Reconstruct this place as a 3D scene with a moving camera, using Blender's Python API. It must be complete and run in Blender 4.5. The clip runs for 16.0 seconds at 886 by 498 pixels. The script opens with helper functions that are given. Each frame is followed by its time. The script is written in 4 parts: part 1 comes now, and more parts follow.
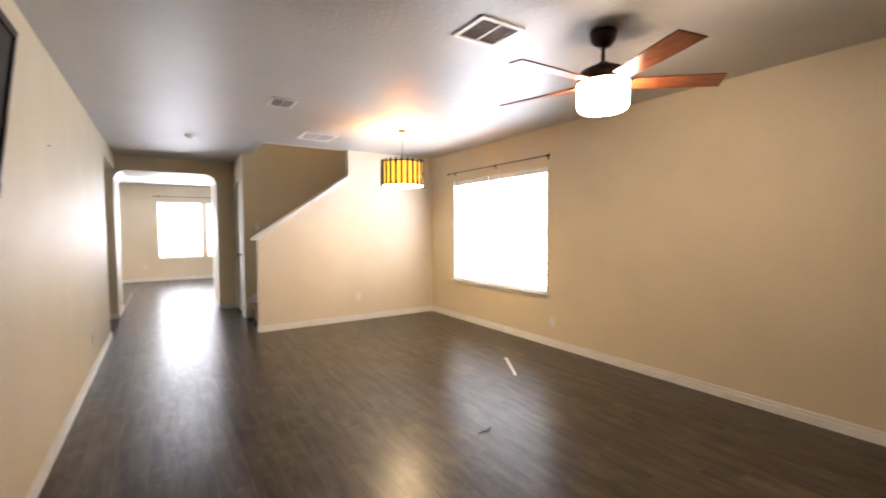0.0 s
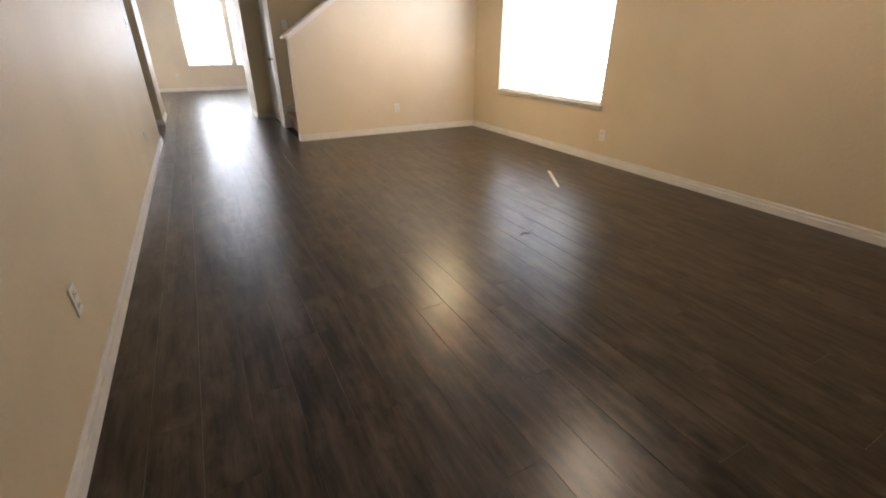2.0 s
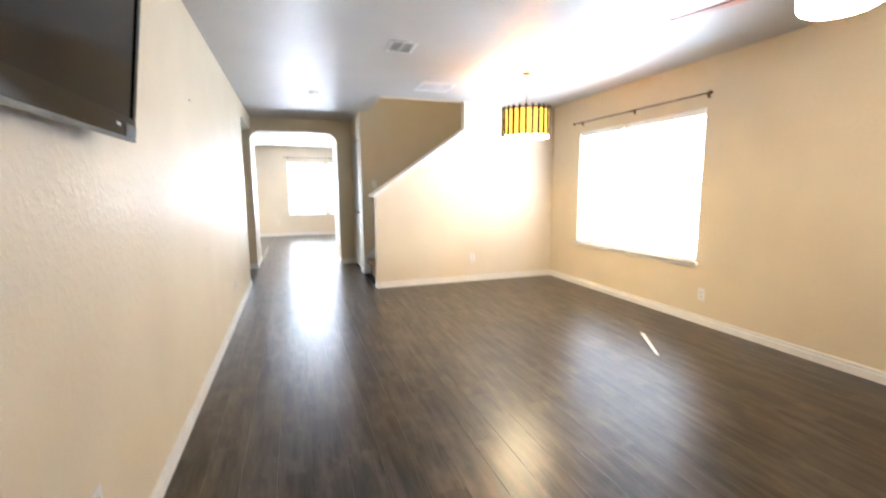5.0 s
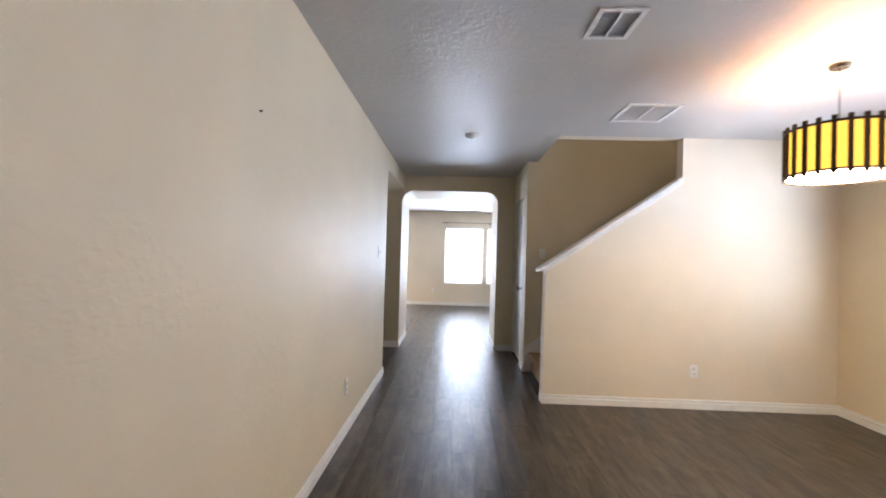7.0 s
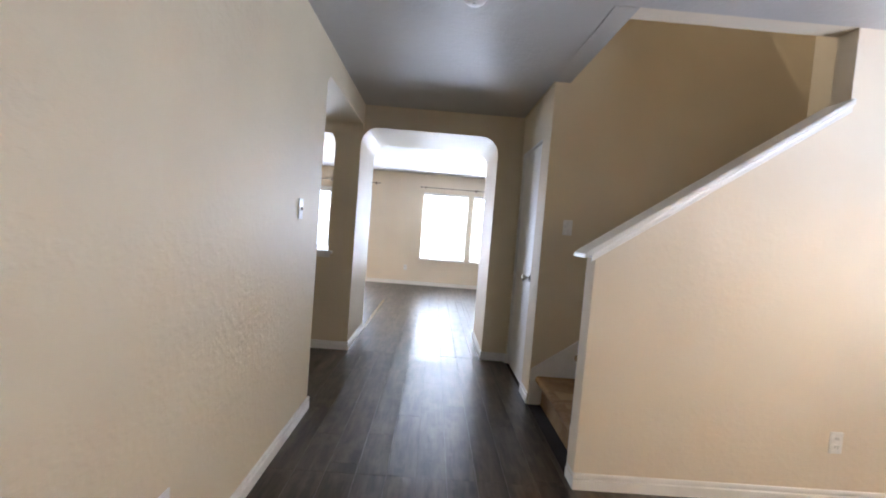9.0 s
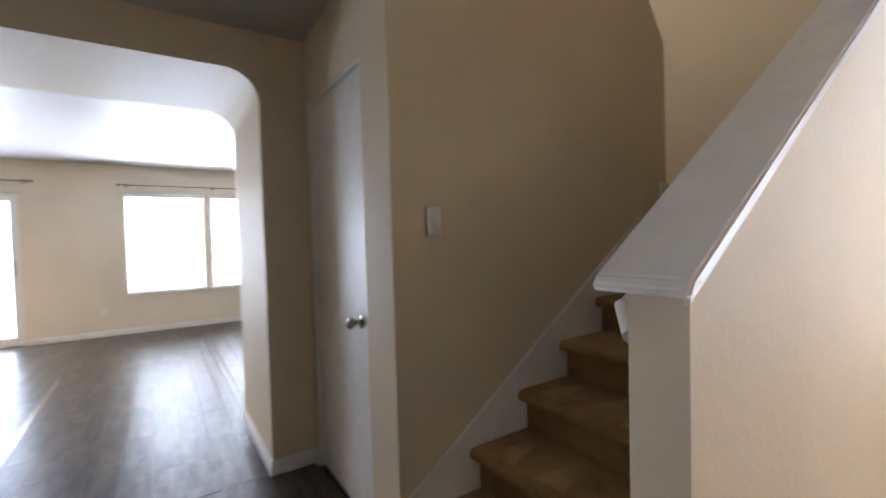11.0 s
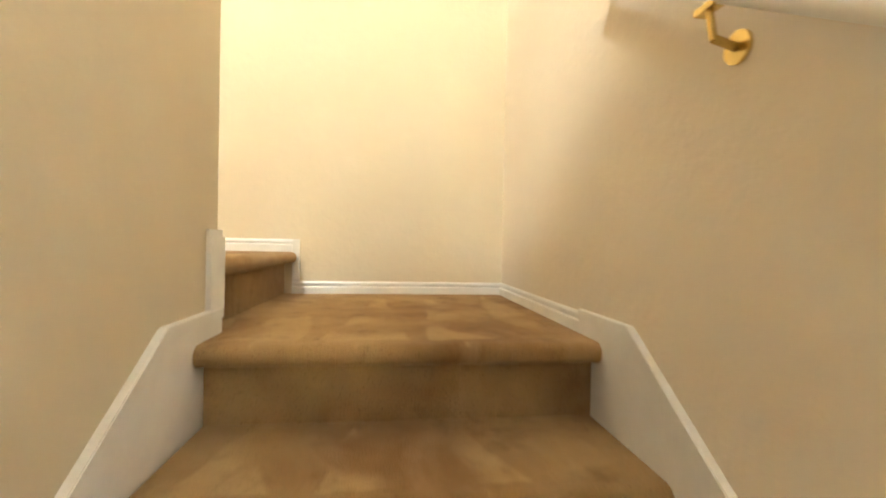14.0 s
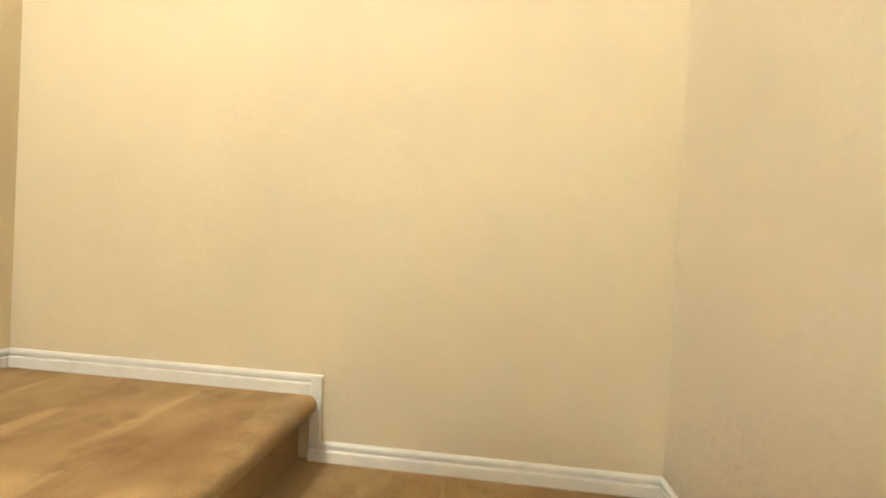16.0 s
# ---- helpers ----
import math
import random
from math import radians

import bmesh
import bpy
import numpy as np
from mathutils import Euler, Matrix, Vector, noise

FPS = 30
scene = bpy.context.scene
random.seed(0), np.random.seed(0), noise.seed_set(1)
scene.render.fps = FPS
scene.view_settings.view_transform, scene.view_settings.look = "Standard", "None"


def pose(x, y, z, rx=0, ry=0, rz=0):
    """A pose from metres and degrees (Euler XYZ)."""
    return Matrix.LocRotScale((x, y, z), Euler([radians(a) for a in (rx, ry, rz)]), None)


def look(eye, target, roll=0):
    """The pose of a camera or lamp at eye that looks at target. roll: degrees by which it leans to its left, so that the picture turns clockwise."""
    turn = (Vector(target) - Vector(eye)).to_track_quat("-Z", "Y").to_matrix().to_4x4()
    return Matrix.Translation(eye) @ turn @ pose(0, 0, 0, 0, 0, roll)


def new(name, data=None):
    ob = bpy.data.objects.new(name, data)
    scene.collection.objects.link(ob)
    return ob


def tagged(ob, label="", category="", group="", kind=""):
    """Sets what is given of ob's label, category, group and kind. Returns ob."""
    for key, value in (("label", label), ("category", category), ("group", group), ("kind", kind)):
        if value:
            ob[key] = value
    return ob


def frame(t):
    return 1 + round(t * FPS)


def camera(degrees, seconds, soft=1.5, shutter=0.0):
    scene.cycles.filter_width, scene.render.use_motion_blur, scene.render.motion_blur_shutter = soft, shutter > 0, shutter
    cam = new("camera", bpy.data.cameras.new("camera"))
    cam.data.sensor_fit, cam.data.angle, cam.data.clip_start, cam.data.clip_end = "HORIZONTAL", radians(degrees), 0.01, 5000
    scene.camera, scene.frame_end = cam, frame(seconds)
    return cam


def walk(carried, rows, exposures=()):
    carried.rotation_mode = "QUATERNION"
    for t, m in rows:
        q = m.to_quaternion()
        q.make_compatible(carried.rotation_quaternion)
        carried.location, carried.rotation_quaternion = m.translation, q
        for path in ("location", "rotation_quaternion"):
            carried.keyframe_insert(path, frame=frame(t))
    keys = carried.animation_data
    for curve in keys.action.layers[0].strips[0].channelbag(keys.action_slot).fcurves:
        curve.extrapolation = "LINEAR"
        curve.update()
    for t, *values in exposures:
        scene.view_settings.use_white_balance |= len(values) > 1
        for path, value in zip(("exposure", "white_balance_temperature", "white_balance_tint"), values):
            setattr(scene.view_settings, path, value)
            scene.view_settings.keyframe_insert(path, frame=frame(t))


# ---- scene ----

# ---------------------------------------------------------------- camera
cam = camera(91.7, 16.0, soft=1.8, shutter=0.4)
EXPO = [(0, 1.05, 6350, 18), (0.6, 0.86, 6200, 18), (1.5, 0.52, 6250, 17), (2.2, 0.88, 6150, 15), (3.0, 1.74, 5800, 11), (4.0, 1.85, 5780, 11), (5.0, 1.70, 5700, 12), (7.5, 0.78, 5560, 16), (8.2, 0.78, 5560, 16), (10.3, 0.64, 5680, 17), (11.5, 0.52, 5850, 15), (12.0, 1.2, 6150, 13), (12.5, 2.3, 5950, 11), (13.0, 2.9, 5870, 8), (14.0, 3.2, 5970, 7), (14.5, 3.18, 6030, 6), (15.0, 3.08, 6150, 5), (16.0, 2.82, 6100, 4)]
FANTURN = 34.5
PATH = [
    (0, (0.576, -5.88, 1.323), (1.665, -4.205, 1.228), -0.3),
    (0.5, (0.515, -5.845, 1.338), (1.403, -4.057, 1.227), -0.4),
    (1, (0.538, -5.833, 1.332), (1.389, -4.035, 1.124), -0.4),
    (1.5, (0.515, -5.821, 1.223), (1.388, -4.111, 0.663), 0.2),
    (2, (0.522, -5.809, 1.166), (1.381, -4.225, 0.298), 0.3),
    (2.5, (0.531, -5.791, 1.159), (1.379, -4.229, 0.241), -0.4),
    (3, (0.565, -5.801, 1.179), (1.498, -4.205, 0.417), -0.2),
    (3.5, (0.574, -5.791, 1.178), (1.502, -4.198, 0.403), 0.8),
    (4, (0.586, -5.804, 1.178), (1.464, -4.151, 0.473), 1.1),
    (4.5, (0.6, -5.732, 1.185), (1.401, -4.024, 0.522), 1.8),
    (5, (0.593, -5.506, 1.275), (1.239, -3.633, 1.003), -0.3),
    (5.2, (0.612, -5.423, 1.263), (1.175, -3.511, 1.088), -1.0),
    (7.3, (0.8, -3.68, 1.31), (0.697, -1.683, 1.341), 2.5),
    (7.5, (0.816, -3.512, 1.291), (0.73, -1.514, 1.253), 3.5),
    (8, (0.754, -3.078, 1.312), (0.751, -1.078, 1.322), 1.5),
    (8.2, (0.815, -2.872, 1.266), (0.834, -0.873, 1.26), 4.5),
    (10.3, (0.68, -0.98, 1.283), (0.922, 1.0, 1.141), -0.4),
    (10.4, (0.711, -0.871, 1.275), (1.063, 1.095, 1.177), 0.5),
    (10.5, (0.707, -0.769, 1.282), (1.171, 1.174, 1.199), 0.1),
    (11, (0.843, -0.374, 1.298), (1.949, 1.291, 1.244), -1.6),
    (11.5, (0.949, 0.008, 1.304), (2.337, 1.448, 1.245), -1.4),
    (11.6, (0.975, 0.077, 1.304), (2.451, 1.426, 1.275), -0.2),
    (12, (1.108, 0.299, 1.305), (2.921, 1.135, 1.194), -3.0),
    (12.5, (1.376, 0.403, 1.292), (3.341, 0.756, 1.179), -0.7),
    (13, (1.718, 0.498, 1.334), (3.708, 0.636, 1.187), -0.5),
    (13.5, (2.033, 0.601, 1.436), (4.023, 0.452, 1.306), -1.7),
    (14, (2.325, 0.638, 1.573), (4.311, 0.406, 1.554), 1.1),
    (14.5, (2.573, 0.623, 1.694), (4.569, 0.529, 1.608), 2.1),
    (14.7, (2.646, 0.588, 1.755), (4.642, 0.526, 1.636), 0.7),
    (15, (2.801, 0.638, 1.866), (4.787, 0.52, 1.66), 2.2),
    (15.5, (3.012, 0.509, 2.002), (4.99, 0.734, 1.812), 0.7),
    (15.6, (3.046, 0.553, 2.008), (5.028, 0.75, 1.83), 1.3),
    (16, (3.158, 0.596, 1.982), (5.145, 0.821, 1.957), 2.9),
]
walk(cam, [(t, look(eye, target, roll)) for t, eye, target, roll in PATH], EXPO)

# ---------------------------------------------------------------- world, sun, lamps
def area_lamp(name, size_x, size_y, power, m, color=(1, 1, 1)):
    data = bpy.data.lights.new(name, "AREA")
    data.shape, data.size, data.size_y, data.energy, data.color = "RECTANGLE", size_x, size_y, power, color
    ob = new(name, data)
    ob.matrix_world = m
    return ob


def point_lamp(name, power, place, color, radius=0.06):
    data = bpy.data.lights.new(name, "POINT")
    data.energy, data.color, data.shadow_soft_size = power, color, radius
    ob = new(name, data)
    ob.location = place
    return ob


SUN_UP, SUN_TURN = radians(45), math.atan2(0.52, 0.85)
world = bpy.data.worlds.new("sky")
scene.world = world
world.use_nodes = True
wn = world.node_tree
sky = wn.nodes.new("ShaderNodeTexSky")
sky.sky_type, sky.sun_disc, sky.sun_elevation, sky.sun_rotation = "NISHITA", False, SUN_UP, SUN_TURN
wn.links.new(sky.outputs[0], wn.nodes["Background"].inputs[0])
wn.nodes["Background"].inputs[1].default_value = 0.15
sun = new("sun", bpy.data.lights.new("sun", "SUN"))
sun.data.energy, sun.data.angle, sun.data.color = 4.0, radians(0.5), (1, 0.95, 0.88)
sun.rotation_euler = Vector((0.52 * math.cos(SUN_UP), 0.85 * math.cos(SUN_UP), math.sin(SUN_UP))).to_track_quat("Z", "Y").to_euler()

WARM = (1.0, 0.66, 0.34)
DAY = (0.86, 0.93, 1.0)
area_lamp("daylight_living", 1.80, 1.42, 76, look((4.40, -1.545, 1.296), (0, -1.545, 1.296)), DAY)
area_lamp("daylight_far_room", 2.30, 1.52, 330, look((1.58, 7.76, 1.34), (1.58, 0, 1.34)), DAY)
area_lamp("daylight_glass_door", 1.7, 1.95, 72, look((-1.59, 7.70, 1.03), (-1.59, 0, 1.03)), DAY)
point_lamp("lamp_pendant", 2.2, (2.88, -1.50, 1.98), (1, 0.74, 0.40), 0.05)
point_lamp("lamp_far_pendant", 8, (-1.68, 5.2, 1.98), WARM, 0.05)
point_lamp("lamp_upstairs", 29, (1.85, 1.84, 4.565), (0.97, 0.965, 0.92), 0.12)


# ---------------------------------------------------------------- materials
def tree_of(name):
    m = bpy.data.materials.new(name)
    m.use_nodes = True
    return m, m.node_tree, m.node_tree.nodes["Principled BSDF"]


def node(nt, kind, **values):
    n = nt.nodes.new(kind)
    for key, value in values.items():
        n.inputs[key].default_value = value
    return n


def mixed(nt, a, b, fac=None, blend="MIX"):
    n = nt.nodes.new("ShaderNodeMix")
    n.data_type, n.blend_type = "RGBA", blend
    for index, value in ((6, a), (7, b), (0, fac)):
        if value is None:
            continue
        if isinstance(value, (tuple, float, int)):
            n.inputs[index].default_value = (*value, 1) if isinstance(value, tuple) else value
        else:
            nt.links.new(value, n.inputs[index])
    return n.outputs[2]


def ramp(nt, source, low, high):
    n = nt.nodes.new("ShaderNodeMapRange")
    n.inputs[1].default_value, n.inputs[2].default_value = low, high
    nt.links.new(source, n.inputs[0])
    return n.outputs[0]


def noisy(nt, vec, scale, detail=3.0, rough=0.55):
    n = node(nt, "ShaderNodeTexNoise", Scale=scale, Detail=detail, Roughness=rough)
    nt.links.new(vec, n.inputs[0])
    return n.outputs[0]


def bumped(nt, bsdf, height, strength, distance):
    b = node(nt, "ShaderNodeBump", Strength=strength, Distance=distance)
    nt.links.new(height, b.inputs["Height"])
    nt.links.new(b.outputs[0], bsdf.inputs["Normal"])


def coords(nt, scale=(1, 1, 1)):
    c = nt.nodes.new("ShaderNodeTexCoord")
    m = nt.nodes.new("ShaderNodeMapping")
    m.inputs["Scale"].default_value = scale
    nt.links.new(c.outputs["Object"], m.inputs[0])
    return m.outputs[0]


def sums(nt, kind, *terms):
    """A Math node of sockets and numbers."""
    n = nt.nodes.new("ShaderNodeMath")
    n.operation = kind
    for i, term in enumerate(terms):
        if isinstance(term, (int, float)):
            n.inputs[i].default_value = term
        else:
            nt.links.new(term, n.inputs[i])
    return n.outputs[0]


def plaster(name, color, rough=0.42, depth=0.0016, spec=0.5):
    """Painted knock-down drywall: soft blotches a few centimetres wide."""
    m, nt, b = tree_of(name)
    v = coords(nt)
    big, mid = noisy(nt, v, 1.3, 2), noisy(nt, v, 26, 4, 0.6)
    low = tuple(c * 0.93 for c in color)
    nt.links.new(mixed(nt, low, color, ramp(nt, big, 0.35, 0.65)), b.inputs["Base Color"])
    b.inputs["Roughness"].default_value = rough
    b.inputs["Specular IOR Level"].default_value = spec
    bumped(nt, b, ramp(nt, mid, 0.46, 0.60), 0.6, depth)
    return m


def painted(name, color, rough=0.35, grain=0.0004):
    m, nt, b = tree_of(name)
    v = coords(nt)
    n = noisy(nt, v, 9, 3)
    nt.links.new(mixed(nt, tuple(c * 0.92 for c in color), color, ramp(nt, n, 0.3, 0.6)), b.inputs["Base Color"])
    b.inputs["Roughness"].default_value = rough
    bumped(nt, b, noisy(nt, v, 60, 3), 0.5, grain)
    return m


def plain(name, color, rough=0.4, metal=0.0, glow=None, power=0.0):
    m, nt, b = tree_of(name)
    v = coords(nt)
    n = noisy(nt, v, 40, 2)
    nt.links.new(mixed(nt, tuple(c * 0.85 for c in color), color, ramp(nt, n, 0.3, 0.6)), b.inputs["Base Color"])
    b.inputs["Roughness"].default_value, b.inputs["Metallic"].default_value = rough, metal
    if glow:
        b.inputs["Emission Color"].default_value, b.inputs["Emission Strength"].default_value = (*glow, 1), power
    return m


def laminate():
    """Dark grey-brown plank flooring with long streaks; the boards differ by Object Info's Random."""
    m, nt, b = tree_of("dark_plank")
    info = nt.nodes.new("ShaderNodeObjectInfo")
    isl = nt.nodes.new("ShaderNodeNewGeometry")
    add = nt.nodes.new("ShaderNodeMath")
    nt.links.new(info.outputs["Random"], add.inputs[0]), nt.links.new(isl.outputs["Random Per Island"], add.inputs[1])
    geo = nt.nodes.new("ShaderNodeMapping")
    geo.inputs["Scale"].default_value = (19, 2.3, 1)
    nt.links.new(isl.outputs["Position"], geo.inputs[0])
    shift = nt.nodes.new("ShaderNodeVectorMath")
    shift.operation = "MULTIPLY_ADD"
    comb = nt.nodes.new("ShaderNodeCombineXYZ")
    nt.links.new(add.outputs[0], comb.inputs[0]), nt.links.new(add.outputs[0], comb.inputs[2])
    nt.links.new(comb.outputs[0], shift.inputs[0])
    shift.inputs[1].default_value = (37, 37, 37)
    nt.links.new(geo.outputs[0], shift.inputs[2])
    streak = noisy(nt, shift.outputs[0], 1.0, 6, 0.62)
    fine, soft = noisy(nt, shift.outputs[0], 3.4, 3, 0.6), noisy(nt, shift.outputs[0], 0.35, 1, 0.4)
    flat = nt.nodes.new("ShaderNodeMapping")
    flat.inputs["Scale"].default_value = (0.25, 1.3, 1)
    nt.links.new(shift.outputs[0], flat.inputs[0])
    mottle = noisy(nt, flat.outputs[0], 1.6, 4, 0.6)
    c = mixed(nt, (0.010, 0.0074, 0.0058), (0.090, 0.067, 0.047), ramp(nt, streak, 0.38, 0.68))
    c = mixed(nt, c, (0.128, 0.099, 0.072), ramp(nt, mottle, 0.50, 0.84))
    c = mixed(nt, c, (0.018, 0.013, 0.0105), ramp(nt, fine, 0.54, 0.80))
    tone = nt.nodes.new("ShaderNodeMapRange")
    tone.inputs[3].default_value, tone.inputs[4].default_value, tone.inputs[2].default_value = 0.82, 1.25, 2.0
    nt.links.new(add.outputs[0], tone.inputs[0])
    mul = nt.nodes.new("ShaderNodeVectorMath")
    mul.operation = "SCALE"
    nt.links.new(c, mul.inputs[0]), nt.links.new(tone.outputs[0], mul.inputs["Scale"])
    nt.links.new(mul.outputs[0], b.inputs["Base Color"])
    r = nt.nodes.new("ShaderNodeMapRange")
    r.inputs[3].default_value, r.inputs[4].default_value = 0.28, 0.33
    nt.links.new(soft, r.inputs[0]), nt.links.new(r.outputs[0], b.inputs["Roughness"])
    b.inputs["Specular IOR Level"].default_value = 0.5
    bumped(nt, b, mottle, 0.2, 0.0008)
    return m


def carpet():
    m, nt, b = tree_of("tan_carpet")
    geo = nt.nodes.new("ShaderNodeNewGeometry")
    pos = geo.outputs["Position"]
    big, mid, tuft = noisy(nt, pos, 2.6, 3, 0.6), noisy(nt, pos, 9, 4, 0.65), noisy(nt, pos, 240, 2, 0.6)
    wobble = node(nt, "ShaderNodeTexNoise", Scale=2.2, Detail=2.0)
    nt.links.new(pos, wobble.inputs[0])
    warp = nt.nodes.new("ShaderNodeVectorMath")
    warp.operation, warp.inputs[1].default_value = "MULTIPLY_ADD", (0.40, 0.40, 0.40)
    nt.links.new(wobble.outputs["Color"], warp.inputs[0]), nt.links.new(pos, warp.inputs[2])
    turn = nt.nodes.new("ShaderNodeMapping")
    turn.inputs["Rotation"].default_value, turn.inputs["Scale"].default_value = (0.0, 0.0, 0.5), (3.0, 5.6, 1.0)
    nt.links.new(warp.outputs[0], turn.inputs[0])
    brush = noisy(nt, turn.outputs[0], 1.5, 4, 0.6)
    c = mixed(nt, (0.258, 0.148, 0.062), (0.420, 0.280, 0.125), ramp(nt, big, 0.36, 0.64))
    split = nt.nodes.new("ShaderNodeSeparateXYZ")
    skew = nt.nodes.new("ShaderNodeVectorMath")
    skew.operation, skew.inputs[1].default_value = "MULTIPLY_ADD", (0.10, 0.16, 0.0)
    nt.links.new(wobble.outputs["Color"], skew.inputs[0]), nt.links.new(pos, skew.inputs[2])
    nt.links.new(skew.outputs[0], split.inputs[0])
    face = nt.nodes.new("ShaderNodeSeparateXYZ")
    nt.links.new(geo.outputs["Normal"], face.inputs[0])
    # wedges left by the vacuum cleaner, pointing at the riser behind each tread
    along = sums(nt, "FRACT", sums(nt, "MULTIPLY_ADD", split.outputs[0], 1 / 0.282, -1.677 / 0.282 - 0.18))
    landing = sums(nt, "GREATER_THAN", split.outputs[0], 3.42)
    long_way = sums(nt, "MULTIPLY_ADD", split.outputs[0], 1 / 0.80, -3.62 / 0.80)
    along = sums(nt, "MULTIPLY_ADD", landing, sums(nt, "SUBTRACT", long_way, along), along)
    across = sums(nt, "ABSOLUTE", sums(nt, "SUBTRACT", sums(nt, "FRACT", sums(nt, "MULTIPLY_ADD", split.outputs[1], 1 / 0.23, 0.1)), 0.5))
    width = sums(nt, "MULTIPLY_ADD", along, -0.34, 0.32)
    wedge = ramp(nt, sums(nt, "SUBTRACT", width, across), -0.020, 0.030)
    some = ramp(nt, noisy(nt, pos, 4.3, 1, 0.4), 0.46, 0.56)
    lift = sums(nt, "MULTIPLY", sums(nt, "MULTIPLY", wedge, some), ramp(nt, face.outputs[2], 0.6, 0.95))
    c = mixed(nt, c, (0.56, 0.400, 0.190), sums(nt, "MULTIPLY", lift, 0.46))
    stroke = nt.nodes.new("ShaderNodeMath")
    stroke.operation, stroke.inputs[1].default_value = "MULTIPLY", 0.45
    nt.links.new(ramp(nt, brush, 0.50, 0.72), stroke.inputs[0])
    c = mixed(nt, c, (0.44, 0.30, 0.155), stroke.outputs[0])
    c = mixed(nt, c, (0.130, 0.070, 0.029), ramp(nt, mid, 0.54, 0.92))
    c = mixed(nt, c, (0.11, 0.060, 0.030), ramp(nt, tuft, 0.58, 0.86))
    nt.links.new(c, b.inputs["Base Color"])
    b.inputs["Roughness"].default_value = 0.95
    b.inputs["Specular IOR Level"].default_value = 0.1
    b.inputs["Sheen Weight"].default_value = 0.08
    bumped(nt, b, tuft, 0.9, 0.004)
    return m


def slat_plastic():
    m, nt, b = tree_of("blind_slat")
    b.inputs["Base Color"].default_value = (0.85, 0.85, 0.84, 1)
    b.inputs["Roughness"].default_value = 0.45
    t = node(nt, "ShaderNodeBsdfTranslucent", Color=(0.9, 0.9, 0.88, 1))
    mix = node(nt, "ShaderNodeMixShader", Fac=0.45)
    nt.links.new(b.outputs[0], mix.inputs[1]), nt.links.new(t.outputs[0], mix.inputs[2])
    nt.links.new(mix.outputs[0], nt.nodes["Material Output"].inputs[0])
    return m


def shade_glass(name, color, power):
    m, nt, b = tree_of(name)
    n = noisy(nt, coords(nt), 6, 2)
    nt.links.new(mixed(nt, tuple(c * 0.9 for c in color), color, n), b.inputs["Base Color"])
    nt.links.new(mixed(nt, tuple(c * 0.8 for c in color), color, n), b.inputs["Emission Color"])
    b.inputs["Emission Strength"].default_value = power
    b.inputs["Roughness"].default_value = 0.5
    return m


def blade_wood():
    m, nt, b = tree_of("blade_wood")
    v = coords(nt, (3, 30, 3))
    n = noisy(nt, v, 2, 5, 0.6)
    nt.links.new(mixed(nt, (0.12, 0.028, 0.010), (0.34, 0.095, 0.030), ramp(nt, n, 0.3, 0.7)), b.inputs["Base Color"])
    b.inputs["Roughness"].default_value = 0.28
    return m


WALL = plaster("wall_beige", (0.70, 0.60, 0.43), 0.56, 0.0012, 0.32)
WALL_OUT = plaster("wall_pale", (0.75, 0.66, 0.525), 0.62, 0.0008, 0.15)
WALL_STAIR = plaster("wall_stairwell", (0.70, 0.60, 0.43), 0.58, 0.0005, 0.22)
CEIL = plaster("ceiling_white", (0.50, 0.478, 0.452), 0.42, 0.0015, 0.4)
TRIM = painted("trim_white", (0.80, 0.78, 0.74), 0.32)
DOORP = painted("door_white", (0.78, 0.76, 0.72), 0.42)
PLATE = plain("plate_white", (0.80, 0.79, 0.76), 0.35)
SLOT = plain("slot_dark", (0.06, 0.06, 0.06), 0.6)
PLANK, SUBFLOOR = laminate(), plain("subfloor", (0.02, 0.015, 0.012), 0.8)
CARPET = carpet()
SLAT = slat_plastic()
BRONZE = plain("dark_bronze", (0.055, 0.032, 0.024), 0.35, 0.7)
NICKEL = plain("satin_nickel", (0.42, 0.39, 0.34), 0.25, 1.0)
BRASS = plain("brass", (0.70, 0.52, 0.18), 0.25, 1.0)
BLADE = blade_wood()
FANGLASS = shade_glass("fan_glass", (1.0, 0.79, 0.55), 35)
AMBER = shade_glass("amber_shade", (0.95, 0.52, 0.05), 1.1)
DIFF = shade_glass("shade_diffuser", (1.0, 0.74, 0.39), 32)
BLACKP = plain("gloss_black", (0.006, 0.0055, 0.0055), 0.10)
SCREEN = plain("screen_black", (0.004, 0.0035, 0.0035), 0.16)
SCREEN.node_tree.nodes["Principled BSDF"].inputs["Specular IOR Level"].default_value = 0.3
BEZEL = plain("clear_edge", (0.20, 0.21, 0.21), 0.12)
VENT = plain("vent_white", (0.72, 0.71, 0.69), 0.45)
VENTIN = plain("vent_inside", (0.10, 0.09, 0.09), 0.7)
VENTPALE = plain("vent_pale_inside", (0.42, 0.42, 0.43), 0.6)
FRAMEW = plain("vinyl_white", (0.82, 0.82, 0.80), 0.4)
BOXWOOD = painted("brown_box", (0.45, 0.24, 0.13), 0.5)
GROUND = painted("ground_pale", (0.35, 0.34, 0.27), 0.9, 0.004)
glass = bpy.data.materials.new("window_glass")
glass.use_nodes = True
gb = glass.node_tree.nodes["Principled BSDF"]
gb.inputs["Transmission Weight"].default_value, gb.inputs["Roughness"].default_value, gb.inputs["IOR"].default_value = 1.0, 0.0, 1.1


